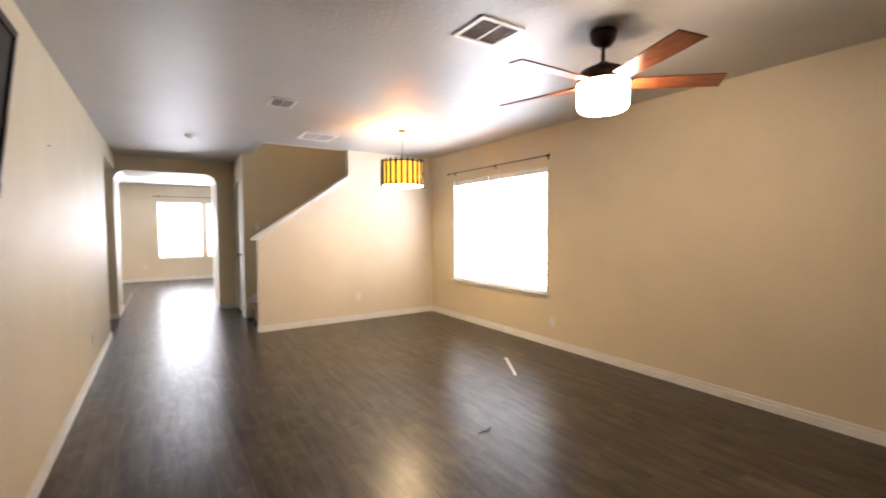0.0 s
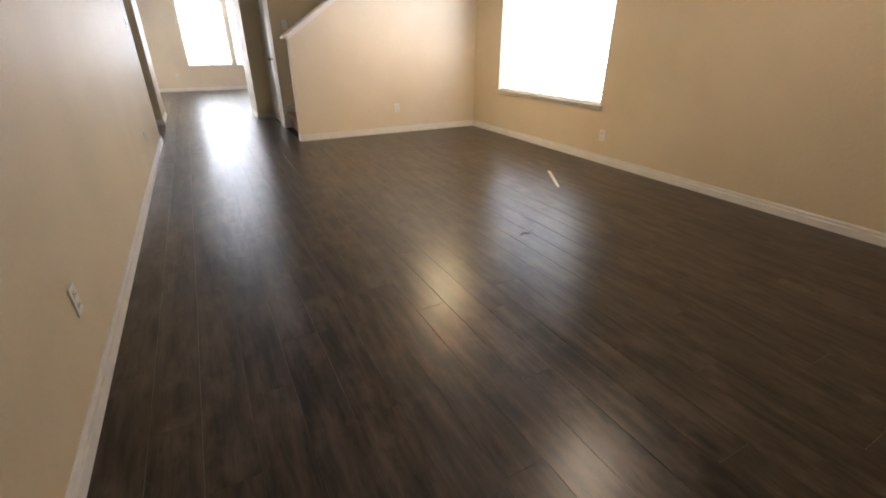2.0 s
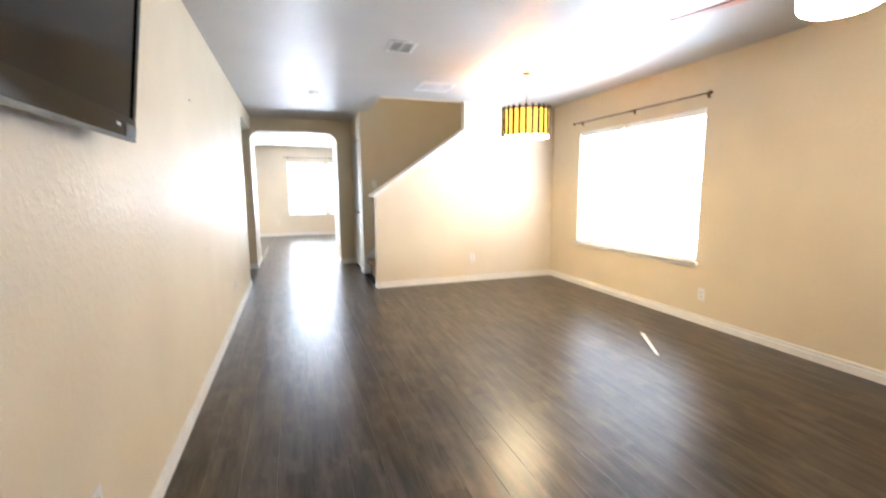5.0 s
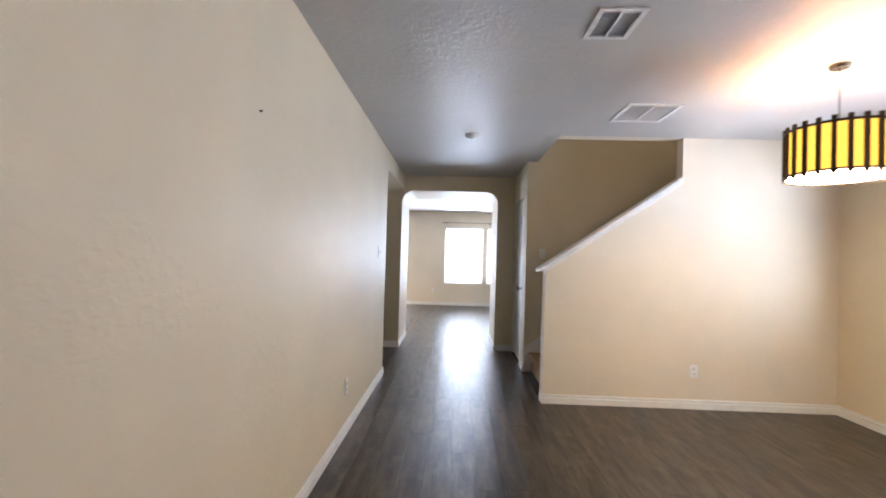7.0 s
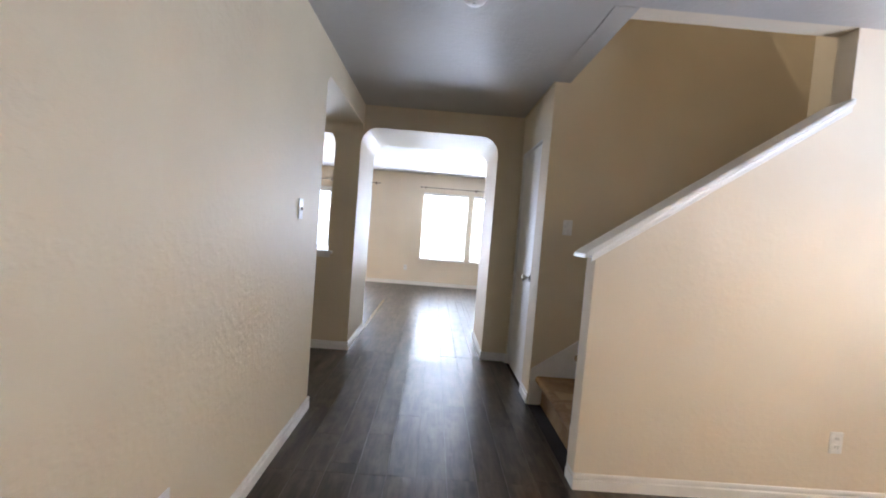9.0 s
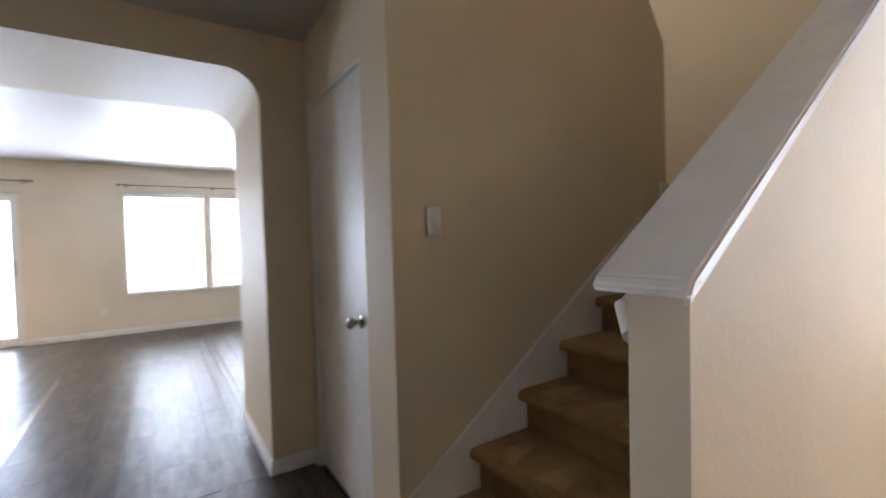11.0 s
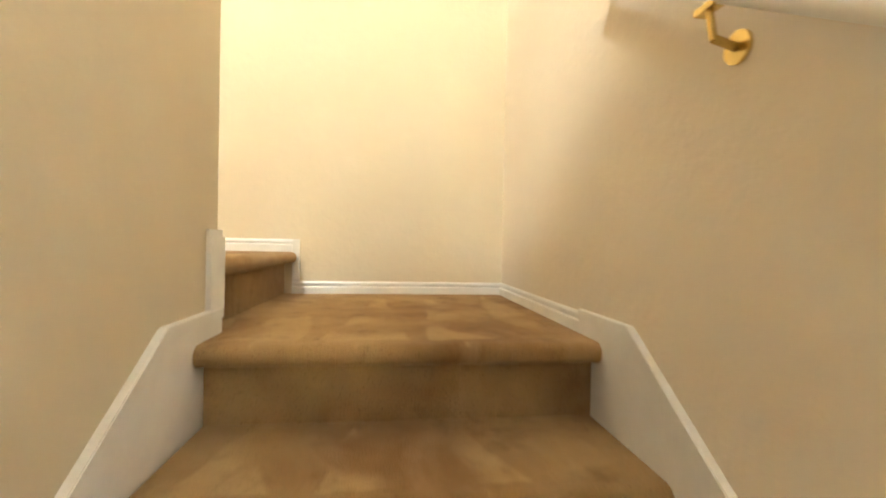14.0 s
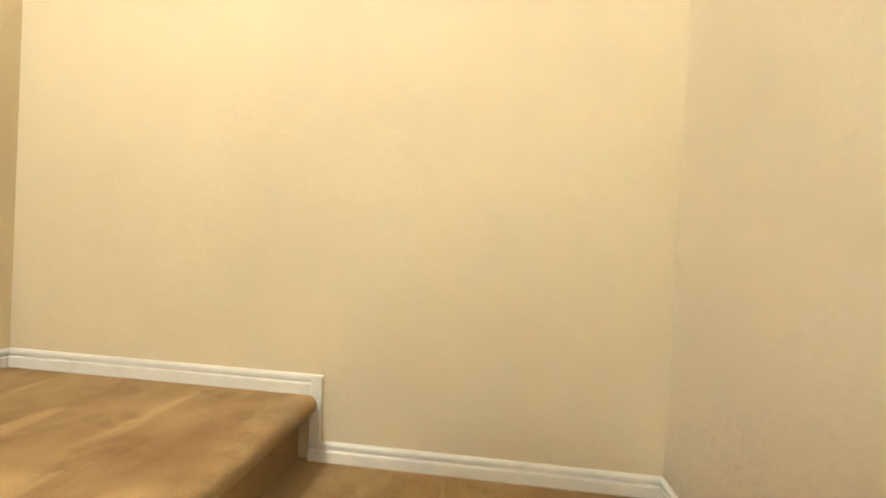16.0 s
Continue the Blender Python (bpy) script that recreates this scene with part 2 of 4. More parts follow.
# ---------------------------------------------------------------- mesh helpers
def part(name, bm, material, parent=None, label="", smooth=False, bevel=0.0):
    if bevel:
        bmesh.ops.bevel(bm, geom=list(bm.edges), offset=bevel, segments=2, affect="EDGES", clamp_overlap=True)
    me = bpy.data.meshes.new(name)
    bmesh.ops.recalc_face_normals(bm, faces=list(bm.faces))
    bm.to_mesh(me)
    bm.free()
    me.materials.append(material)
    if smooth:
        me.shade_smooth()
        me.set_sharp_from_angle(angle=radians(38))
    ob = new(name, me)
    if parent:
        ob.parent = parent
    if label:
        ob["label"] = label
    return ob


def thing(name, place, label, category, group="", kind=""):
    ob = tagged(new(name), label, category, group, kind)
    ob.matrix_basis = place if isinstance(place, Matrix) else Matrix.Translation(place)
    return ob


def add_box(bm, lo, hi):
    v = [bm.verts.new((x, y, z)) for x in (lo[0], hi[0]) for y in (lo[1], hi[1]) for z in (lo[2], hi[2])]
    for f in ((0, 1, 3, 2), (4, 6, 7, 5), (0, 4, 5, 1), (2, 3, 7, 6), (0, 2, 6, 4), (1, 5, 7, 3)):
        bm.faces.new([v[i] for i in f])
    return v


def boxes(*pairs):
    bm = bmesh.new()
    for lo, hi in pairs:
        add_box(bm, lo, hi)
    return bm


def prism(bm, outline, axis, a, b):
    """Extrudes an outline of (u, z) or (u, v) along an axis from a to b. axis: 'x', 'y' or 'z'."""
    def p(u, v, w):
        return {"x": (w, u, v), "y": (u, w, v), "z": (u, v, w)}[axis]
    n = len(outline)
    va, vb = [bm.verts.new(p(u, v, a)) for u, v in outline], [bm.verts.new(p(u, v, b)) for u, v in outline]
    bm.faces.new(va), bm.faces.new(vb[::-1])
    for i in range(n):
        bm.faces.new((va[i], va[(i + 1) % n], vb[(i + 1) % n], vb[i]))


def arc(cx, cz, r, a0, a1, n=8):
    return [(cx + r * math.cos(radians(a0 + (a1 - a0) * i / n)), cz + r * math.sin(radians(a0 + (a1 - a0) * i / n))) for i in range(n + 1)]


def holed(bm, u0, u1, z0, z1, holes, axis, a, b):
    """A wall with openings (h0, h1, low, top, corner radius), left to right."""
    u = u0
    for h0, h1, low, top, r in holes:
        if h0 > u + 0.001:
            prism(bm, [(u, z0), (h0, z0), (h0, z1), (u, z1)], axis, a, b)
        if low > z0 + 0.001:
            prism(bm, [(h0, z0), (h1, z0), (h1, low), (h0, low)], axis, a, b)
        if r:
            over = arc(h0 + r, top - r, r, 180, 90) + arc(h1 - r, top - r, r, 90, 0)
        else:
            over = [(h0, top), (h1, top)]
        prism(bm, over + [(h1, z1), (h0, z1)], axis, a, b)
        u = h1
    if u1 > u + 0.001:
        prism(bm, [(u, z0), (u1, z0), (u1, z1), (u, z1)], axis, a, b)


def lathe(bm, profile, n=32, centre=(0, 0)):
    rings = []
    for r, z in profile:
        rings.append([bm.verts.new((centre[0] + r * math.cos(2 * math.pi * i / n), centre[1] + r * math.sin(2 * math.pi * i / n), z)) for i in range(n)])
    for lo, hi in zip(rings, rings[1:]):
        for i in range(n):
            bm.faces.new((lo[i], lo[(i + 1) % n], hi[(i + 1) % n], hi[i]))
    if profile[0][0] > 0.0005:
        bm.faces.new(rings[0][::-1])
    if profile[-1][0] > 0.0005:
        bm.faces.new(rings[-1])


def rod(bm, a, b, r, n=12):
    a, b = Vector(a), Vector(b)
    d = (b - a).normalized()
    s = d.orthogonal().normalized()
    t = d.cross(s)
    rings = [[bm.verts.new(p + r * (math.cos(2 * math.pi * i / n) * s + math.sin(2 * math.pi * i / n) * t)) for i in range(n)] for p in (a, b)]
    for i in range(n):
        bm.faces.new((rings[0][i], rings[0][(i + 1) % n], rings[1][(i + 1) % n], rings[1][i]))
    bm.faces.new(rings[0][::-1]), bm.faces.new(rings[1])


def setting(name, bm, material, label="", **kw):
    return tagged(part(name, bm, material, **kw), label, kind="structure")


# ---------------------------------------------------------------- sizes
W, H, TOP = 4.19, 2.44, 5.1           # living room's width, its ceiling, the stairwell's ceiling
BACK = -7.7                           # wall behind the walk's start
ARCH, ARCHB, FAR, HF = 2.14, 3.05, 7.50, 2.49
SW0, SW1, DX, SEND = 1.08, 1.20, 1.58, 3.475   # far wall of the stair, closet wall, end of the stair wall
KN = 0.115
RISE, GO, T1 = 0.19, 0.282, 1.632
LAND = 1.33
XL, YU = 4.35, 2.09

# ---------------------------------------------------------------- walls
bm = bmesh.new()
holed(bm, 0.35, ARCH, 0, H, [(0.72, ARCH - 0.0008, 0, 2.24, 0.10)], "x", -0.38, 0)
prism(bm, [(BACK, 0), (0.35, 0), (0.35, H), (BACK, H)], "x", -0.13, 0)
setting("wall_west", bm, WALL, "beige painted drywall with knock-down texture and a round-cornered opening")
bm = bmesh.new()
holed(bm, BACK, 0, 0, H, [(-2.462, -0.625, 0.58, 2.012, 0)], "x", W, W + 0.16)
setting("wall_east", bm, WALL, "beige painted drywall round the large window")
setting("wall_south", boxes(((-0.13, BACK - 0.12, 0), (W + 0.28, BACK, H))), WALL, "plain beige wall closing the living room")
def cap_z(x):
    return 1.232 + 0.685 * (x - 1.55)


bm = bmesh.new()
CE = 2.80
prism(bm, [(DX + 0.00, 0), (CE, 0), (CE, cap_z(CE) - 0.03), (DX + 0.01, cap_z(DX) - 0.03)], "y", 0, KN)
prism(bm, [(CE, 0), (XL, 0), (XL, TOP), (CE, TOP)], "y", 0, KN)
prism(bm, [(1.69, H), (CE, H), (CE, TOP), (1.69, TOP)], "y", 0, KN)
setting("wall_stair_front", bm, WALL_OUT, "pale painted wall below the sloping cap of the stairs")
bm = boxes(((DX, SW0, 0), (SEND, SW1, H)))
# unseen raked top, shaped so that lamp_upstairs casts the diagonal shadow line
prism(bm, [(1.69, H), (SEND, H), (SEND, 2.445), (3.08, 3.0), (1.69, 4.05)], "y", SW0, SW1)
setting("wall_stair_back", bm, WALL_STAIR, "beige wall beside the carpeted stairs")
setting("wall_stair_end", boxes(((XL, 0, 0), (XL + 0.13, YU + 0.2, TOP))), WALL_STAIR, "beige wall at the stair landing")
setting("wall_stair_north", boxes(((1.69, YU, 0), (XL, ARCH - 0.002, TOP))), WALL_STAIR, "beige wall behind the upper stairs")
setting("wall_stair_west", boxes(((1.57, 0.0, H + 0.001), (1.69, ARCH, TOP))), WALL, "beige wall over the hall's ceiling edge")
bm = bmesh.new()
holed(bm, SW1, ARCH, 0, H, [(1.335, 2.085, 0, 2.070, 0)], "x", DX, DX + 0.11)
setting("wall_closet", bm, WALL, "beige wall round the closet door")
bm = bmesh.new()
holed(bm, -4.0, 4.6, 0, HF, [(-1.75, -0.27, 0.98, 2.21, 0.18), (-0.02, 1.335, 0, 2.225, 0.17)], "y", ARCH, ARCHB)
setting("wall_arch", bm, WALL, "deep beige wall with a round-cornered archway and a pass-through")
setting("wall_side_hall", boxes(((-3.4, -0.6, 0), (-3.28, ARCH, H)), ((-3.28, -0.6, 0), (-0.13, -0.48, H))), WALL, "plain beige walls closing the side hall")
bm = bmesh.new()
holed(bm, -4.0, 4.6, 0, HF, [(-2.50, -0.68, 0, 2.05, 0), (0.47, 1.48, 0.59, 2.09, 0), (1.585, 2.70, 0.59, 2.09, 0)], "y", FAR, FAR + 0.15)
setting("wall_far", bm, WALL_OUT, "cream wall with two blind-covered windows and a glass door")
setting("wall_far_sides", boxes(((-4.12, ARCHB, 0), (-4.0, FAR + 0.15, HF)), ((4.6, ARCHB, 0), (4.72, FAR + 0.15, HF))), WALL_OUT, "cream side walls of the far room")

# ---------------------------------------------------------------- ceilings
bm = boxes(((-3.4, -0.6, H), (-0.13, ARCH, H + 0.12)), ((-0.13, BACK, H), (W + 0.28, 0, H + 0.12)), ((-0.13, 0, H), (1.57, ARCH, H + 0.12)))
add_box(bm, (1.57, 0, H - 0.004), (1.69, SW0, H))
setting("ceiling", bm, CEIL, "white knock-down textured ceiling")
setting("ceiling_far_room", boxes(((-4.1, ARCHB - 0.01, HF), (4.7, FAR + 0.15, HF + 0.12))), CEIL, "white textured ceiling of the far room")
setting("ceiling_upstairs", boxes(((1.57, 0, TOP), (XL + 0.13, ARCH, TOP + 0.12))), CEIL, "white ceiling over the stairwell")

# ---------------------------------------------------------------- floor base and ground
setting("subfloor", boxes(((-4.1, BACK, -0.12), (4.7, FAR + 0.15, -0.006))), SUBFLOOR, "dark base under the planks")
bm = bmesh.new()
bmesh.ops.create_grid(bm, x_segments=4, y_segments=4, size=400)
ground = setting("ground", bm, GROUND, "pale ground outside")
ground.location.z = -0.15


# ---------------------------------------------------------------- baseboards and trims
def profile_run(bm, a, b, inward, z=0.0, height=0.083, thick=0.014):
    """A stepped baseboard from a to b on the floor; inward points into the room."""
    a, b, n = Vector((*a, z)), Vector((*b, z)), Vector((*inward, 0))
    prof = [(0, 0), (thick, 0), (thick, height * 0.60), (thick * 0.88, height * 0.64), (thick * 0.30, height * 0.66), (thick * 0.30, height * 0.73), (thick * 0.72, height * 0.76),
            (thick * 0.72, height * 0.90), (thick * 0.45, height), (0, height)]
    va = [bm.verts.new(a + n * p + Vector((0, 0, q))) for p, q in prof]
    vb = [bm.verts.new(b + n * p + Vector((0, 0, q))) for p, q in prof]
    for i in range(len(prof)):
        bm.faces.new((va[i], va[(i + 1) % len(prof)], vb[(i + 1) % len(prof)], vb[i]))
    bm.faces.new(va), bm.faces.new(vb[::-1])


for label, runs in (
    ("long white baseboard under the living room's wall", [((0.001, BACK), (0.001, 0.72), (1, 0)), ((-0.38, 0.721), (0.014, 0.721), (0, 1))]),
    ("white baseboard under the window wall", [((W - 0.001, BACK), (W - 0.001, 0), (-1, 0))]),
    ("white baseboard below the stair wall", [((DX - 0.004, -0.001), (W, -0.001), (0, -1)), ((DX + 0.009, -0.014), (DX + 0.009, KN), (-1, 0))]),
    ("white baseboard round the archway", [((-3.28, ARCH - 0.001), (-0.02, ARCH - 0.001), (0, -1)), ((1.335, ARCH - 0.001), (DX, ARCH - 0.001), (0, -1)),
                                           ((-0.02, ARCH - 0.014), (-0.02, ARCHB), (1, 0)), ((1.335, ARCH - 0.014), (1.335, ARCHB), (-1, 0))]),
    ("white baseboard beside the closet door", [((DX - 0.001, SW0 + 0.0), (DX - 0.001, 1.334), (-1, 0)), ((DX - 0.001, 2.086), (DX - 0.001, ARCH - 0.015), (-1, 0))]),
    ("white baseboard of the far room", [((-0.67, FAR - 0.001), (4.6, FAR - 0.001), (0, -1)), ((-4.0, FAR - 0.001), (-2.51, FAR - 0.001), (0, -1))]),
    ("white baseboard at the back wall", [((0, BACK + 0.001), (W, BACK + 0.001), (0, 1))]),
):
    bm = bmesh.new()
    for a, b, n in runs:
        profile_run(bm, a, b, n)
    setting("baseboard", bm, TRIM, label)

# landing's baseboards, stepped up with the stairs
bm = bmesh.new()
profile_run(bm, (XL - 0.001, KN), (XL - 0.001, SW0 + 0.01), (-1, 0), LAND, 0.066, 0.013)
profile_run(bm, (XL - 0.001, SW0 + 0.01), (XL - 0.001, YU), (-1, 0), LAND + RISE, 0.066, 0.013)
profile_run(bm, (3.45, KN + 0.001), (XL, KN + 0.001), (0, 1), LAND, 0.066, 0.013)
profile_run(bm, (3.2, YU - 0.001), (XL, YU - 0.001), (0, -1), LAND + RISE, 0.066, 0.013)
prism(bm, [(SW0 - 0.022, LAND + 0.067), (SW0 + 0.009, LAND + 0.067), (SW0 + 0.009, LAND + RISE + 0.066), (SW0 - 0.022, LAND + RISE + 0.066)], "x", XL - 0.014, XL - 0.001)
setting("baseboard", bm, TRIM, "white baseboard stepping up round the carpeted landing")
bm = bmesh.new()
add_box(bm, (SEND - 0.07, SW0 - 0.014, 1.40), (SEND + 0.014, SW0 - 0.001, 1.583))
add_box(bm, (SEND + 0.001, SW0 - 0.001, 1.40), (SEND + 0.014, SW1 + 0.013, 1.583))
add_box(bm, (SEND - 0.07, SW0 - 0.009, 1.583), (SEND + 0.009, SW0 - 0.001, 1.600))
add_box(bm, (SEND + 0.001, SW0 - 0.001, 1.583), (SEND + 0.009, SW1 + 0.008, 1.600))
setting("trim", bm, TRIM, "short white trim wrapping the end of the stair wall")


# ---------------------------------------------------------------- stairs
stairs = thing("stairs", (0, 0, 0), "stairs covered in tan cut-pile carpet between white skirt boards", "stairs", kind="structure")


def step_mesh(x0, depth, z, y0, y1, low):
    """A carpeted step with a rounded nosing; x0: the riser's plane."""
    bm = bmesh.new()
    n, r = 0.030, 0.026
    out = [(x0, low), (x0, z - 2 * r)] + [(x0 - n - (u - (x0 - n)), v) for u, v in arc(x0 - n, z - r, r, 270, 450, 8)]
    out += [(x0 + depth, z), (x0 + depth, low)]
    prism(bm, out, "y", y0, y1)
    return bm


G = 0.016
for i in range(1, 8):
    x0 = T1 + GO * (i - 1) + 0.045
    z = LAND - 0.1845 * (7 - i) + (0.010 if i == 7 else 0)
    depth = GO + 0.002 if i < 7 else XL - x0
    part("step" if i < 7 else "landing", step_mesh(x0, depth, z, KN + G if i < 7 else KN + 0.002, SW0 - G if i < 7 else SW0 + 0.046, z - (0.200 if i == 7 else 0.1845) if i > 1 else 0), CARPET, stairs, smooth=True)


def step_y(y0, depth, z, x0, x1, low):
    bm = bmesh.new()
    n, r = 0.030, 0.026
    out = [(y0, low), (y0, z - 2 * r)] + [(y0 - n - (u - (y0 - n)), v) for u, v in arc(y0 - n, z - r, r, 270, 450, 8)]
    out += [(y0 + depth, z), (y0 + depth, low)]
    prism(bm, out, "x", x0, x1)
    return bm


part("landing", step_y(SW0 + 0.045, YU - SW0 - 0.047, LAND + RISE + 0.009, SEND + 0.015, XL - 0.002, LAND - 0.02), CARPET, stairs, smooth=True)
for i in range(6):
    x1 = SEND - 0.02 - GO * i
    z = LAND + RISE * (i + 2)
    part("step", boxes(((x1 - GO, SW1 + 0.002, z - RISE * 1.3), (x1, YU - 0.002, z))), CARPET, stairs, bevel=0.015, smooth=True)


def skirt(y_in, y_out, to_x):
    """Sloping white skirt board with a rounded top strip, between two planes of y."""
    s = (1.405 - 0.275) / (3.20 - 1.585)
    top = [(1.585, 0.275), (3.20, 1.405), (to_x, 1.405)]
    lip = 0.026
    bm = bmesh.new()
    body = [(1.585, 0.0), (1.66, 0.0)] + [(T1 + GO * 6 + 0.2, LAND - 0.35), (to_x, LAND - 0.35), (to_x, 1.405 - lip), (3.20 + 0.01, 1.405 - lip), (1.585, 0.275 - lip)]
    prism(bm, body, "y", min(y_in, y_out), max(y_in, y_out))
    ob = part("skirt_board", bm, TRIM, stairs)
    bm = bmesh.new()
    extra = 0.005 if y_out > y_in else -0.005
    ya, yb = y_in, y_out + extra
    prism(bm, [(1.585, 0.275 - lip), (3.21, 1.405 - lip), (to_x, 1.405 - lip), (to_x, 1.405), (3.20, 1.405), (1.585, 0.275)], "y", min(ya, yb), max(ya, yb))
    part("skirt_cap", bm, TRIM, stairs, bevel=0.002)


skirt(SW0 - 0.0005, SW0 - 0.014, SEND)
skirt(KN + 0.0005, KN + 0.014, 3.45)

# sloping cap on the stair's front wall
bm = bmesh.new()
CAPA, CAPB = 1.523, CE - 0.0
prism(bm, [(CAPA, cap_z(CAPA) - 0.026), (CAPB, cap_z(CAPB) - 0.026), (CAPB, cap_z(CAPB)), (CAPA + 0.012, cap_z(CAPA + 0.012)), (CAPA, cap_z(CAPA) - 0.010)], "y", -0.034, KN + 0.033)
cap = setting("trim", bm, TRIM, "wide white sloping cap on the stair's front wall", bevel=0.006)
def slope_run(bm, prof, xa, xb):
    """Sweeps a profile of (y, drop below the cap's top) along the cap's slope."""
    ends = [[bm.verts.new((x, y, cap_z(x) - d)) for y, d in prof] for x in (xa, xb)]
    n = len(prof)
    for i in range(n):
        bm.faces.new((ends[0][i], ends[0][(i + 1) % n], ends[1][(i + 1) % n], ends[1][i]))
    bm.faces.new(ends[0]), bm.faces.new(ends[1][::-1])


OGEE = [(0.001, 0.0265), (0.029, 0.0265), (0.029, 0.031), (0.020, 0.034), (0.0135, 0.041), (0.0115, 0.050), (0.0125, 0.056), (0.0125, 0.066), (0.008, 0.070), (0.001, 0.071)]
bm = bmesh.new()
slope_run(bm, [(-y, d) for y, d in OGEE], DX - 0.012, CAPB)
slope_run(bm, [(KN + y, d) for y, d in OGEE], DX + 0.012, CAPB)
z0 = cap_z(DX)
prism(bm, [(DX - 0.001, z0 - 0.026), (DX - 0.024, z0 - 0.037), (DX - 0.024, z0 - 0.042), (DX - 0.014, z0 - 0.048), (DX - 0.010, z0 - 0.058), (DX - 0.001, z0 - 0.062)], "y", -0.014, KN + 0.014)
setting("trim", bm, TRIM, "white ogee moulding under the sloping cap")

# ---------------------------------------------------------------- handrail
rail = thing("handrail", (0, 0, 0), "round white wooden handrail on brass brackets along the stair wall", "handrail")
RY = KN + 0.053
def rail_z(x):
    return 1.137 + 0.655 * (x - 1.66)


bm = bmesh.new()
def sweep(bm, pts, rx, n=14):
    rings = []
    for i, p in enumerate(pts):
        p = Vector(p)
        d = (Vector(pts[min(i + 1, len(pts) - 1)]) - Vector(pts[max(i - 1, 0)])).normalized()
        side = Vector((0, 1, 0)) if abs(d.y) < 0.8 else Vector((1, 0, 0.6)).normalized()
        up = d.cross(side).normalized()
        side = up.cross(d).normalized()
        rings.append([bm.verts.new(p + rx * (math.cos(2 * math.pi * k / n) * side + math.sin(2 * math.pi * k / n) * up)) for k in range(n)])
    for lo, hi in zip(rings, rings[1:]):
        for k in range(n):
            bm.faces.new((lo[k], lo[(k + 1) % n], hi[(k + 1) % n], hi[k]))
    bm.faces.new(rings[0][::-1]), bm.faces.new(rings[-1])


sweep(bm, [(1.672, RY, rail_z(1.672)), (2.4, RY, rail_z(2.4)), (3.30, RY, rail_z(3.30))], 0.0178)
part("rail", bm, TRIM, rail, smooth=True)
for x, back in ((1.668, -0.066), (3.30, 0.0)):
    bm = bmesh.new()
    rod(bm, (x + back, KN + 0.001, rail_z(x) + back * 0.7), (x, RY + 0.010, rail_z(x)), 0.0176, 14)
    part("rail_return", bm, TRIM, rail, smooth=True)
for x in (2.05, 2.93):
    z = rail_z(x) - 0.02
    bm = bmesh.new()
    rod(bm, (x, KN + 0.001, z - 0.065), (x, KN + 0.007, z - 0.065), 0.026, 16)
    rod(bm, (x, KN + 0.006, z - 0.065), (x, KN + 0.045, z - 0.055), 0.007)
    rod(bm, (x, KN + 0.045, z - 0.058), (x, RY, z - 0.012), 0.006)
    add_box(bm, (x - 0.022, RY - 0.010, z - 0.014), (x + 0.022, RY + 0.010, z - 0.004))
    part("bracket", bm, BRASS, rail, "polished brass bracket", smooth=True)


# ---------------------------------------------------------------- closet door
door = thing("door_closet", (0, 0, 0), "closed white closet door with a satin nickel knob beside the stairs", "door")
part("leaf", boxes(((DX + 0.018, 1.353, 0.012), (DX + 0.053, 2.067, 2.051))), DOORP, door, bevel=0.002)
bm = boxes(((DX + 0.002, 1.3352, 0), (DX + 0.108, 1.350, 2.0698)), ((DX + 0.002, 2.070, 0), (DX + 0.108, 2.0848, 2.0698)), ((DX + 0.002, 1.350, 2.054), (DX + 0.108, 2.070, 2.0698)))
part("jamb", bm, TRIM, door, "thin white jamb set in the drywall")
part("door_stop", boxes(((DX + 0.0535, 1.350, 0), (DX + 0.065, 1.362, 2.054)), ((DX + 0.0535, 2.058, 0), (DX + 0.065, 2.070, 2.054)), ((DX + 0.0535, 1.362, 2.042), (DX + 0.065, 2.058, 2.054))), TRIM, door)
bm = bmesh.new()
lathe(bm, [(0.032, 0), (0.032, 0.006), (0.012, 0.012), (0.011, 0.032), (0.022, 0.040), (0.028, 0.052), (0.026, 0.064), (0.016, 0.070), (0.0, 0.071)], 28)
knob = part("knob", bm, NICKEL, door, "satin nickel door knob", smooth=True)
knob.matrix_basis = Matrix.Translation((DX + 0.018, 1.437, 0.93)) @ Euler((0, radians(-90), 0)).to_matrix().to_4x4()
for z in (0.22, 1.00, 1.78):
    bm = boxes(((DX + 0.015, 2.055, z), (DX + 0.0175, 2.069, z + 0.09)))
    rod(bm, (DX + 0.012, 2.063, z - 0.003), (DX + 0.012, 2.063, z + 0.093), 0.006)
    part("hinge", bm, DOORP, door, "white painted hinge", smooth=True)


# ---------------------------------------------------------------- wall plates
def plate(name, m, label, kind_of, group=""):
    """A cover plate lying in its own xz plane, facing -y."""
    ob = thing(name, m, label, kind_of, group)
    part("cover", boxes(((-0.036, -0.006, -0.058), (0.036, -0.0005, 0.058))), PLATE, ob, bevel=0.003)
    if name == "power_outlet":
        for z in (-0.021, 0.021):
            bm = boxes(((-0.017, -0.009, z - 0.014), (0.017, -0.0055, z + 0.014)))
            part("socket", bm, PLATE, ob, bevel=0.002)
            part("slots", boxes(((-0.009, -0.0096, z - 0.005), (-0.006, -0.0089, z + 0.006)), ((0.006, -0.0096, z - 0.005), (0.009, -0.0089, z + 0.006))), SLOT, ob)
    else:
        part("toggle", boxes(((-0.005, -0.017, -0.010), (0.005, -0.0055, 0.008))), PLATE, ob, bevel=0.002)
        for z in (-0.031, 0.031):
            part("screw", boxes(((-0.003, -0.0072, z - 0.003), (0.003, -0.0058, z + 0.003))), PLATE, ob)
    return ob


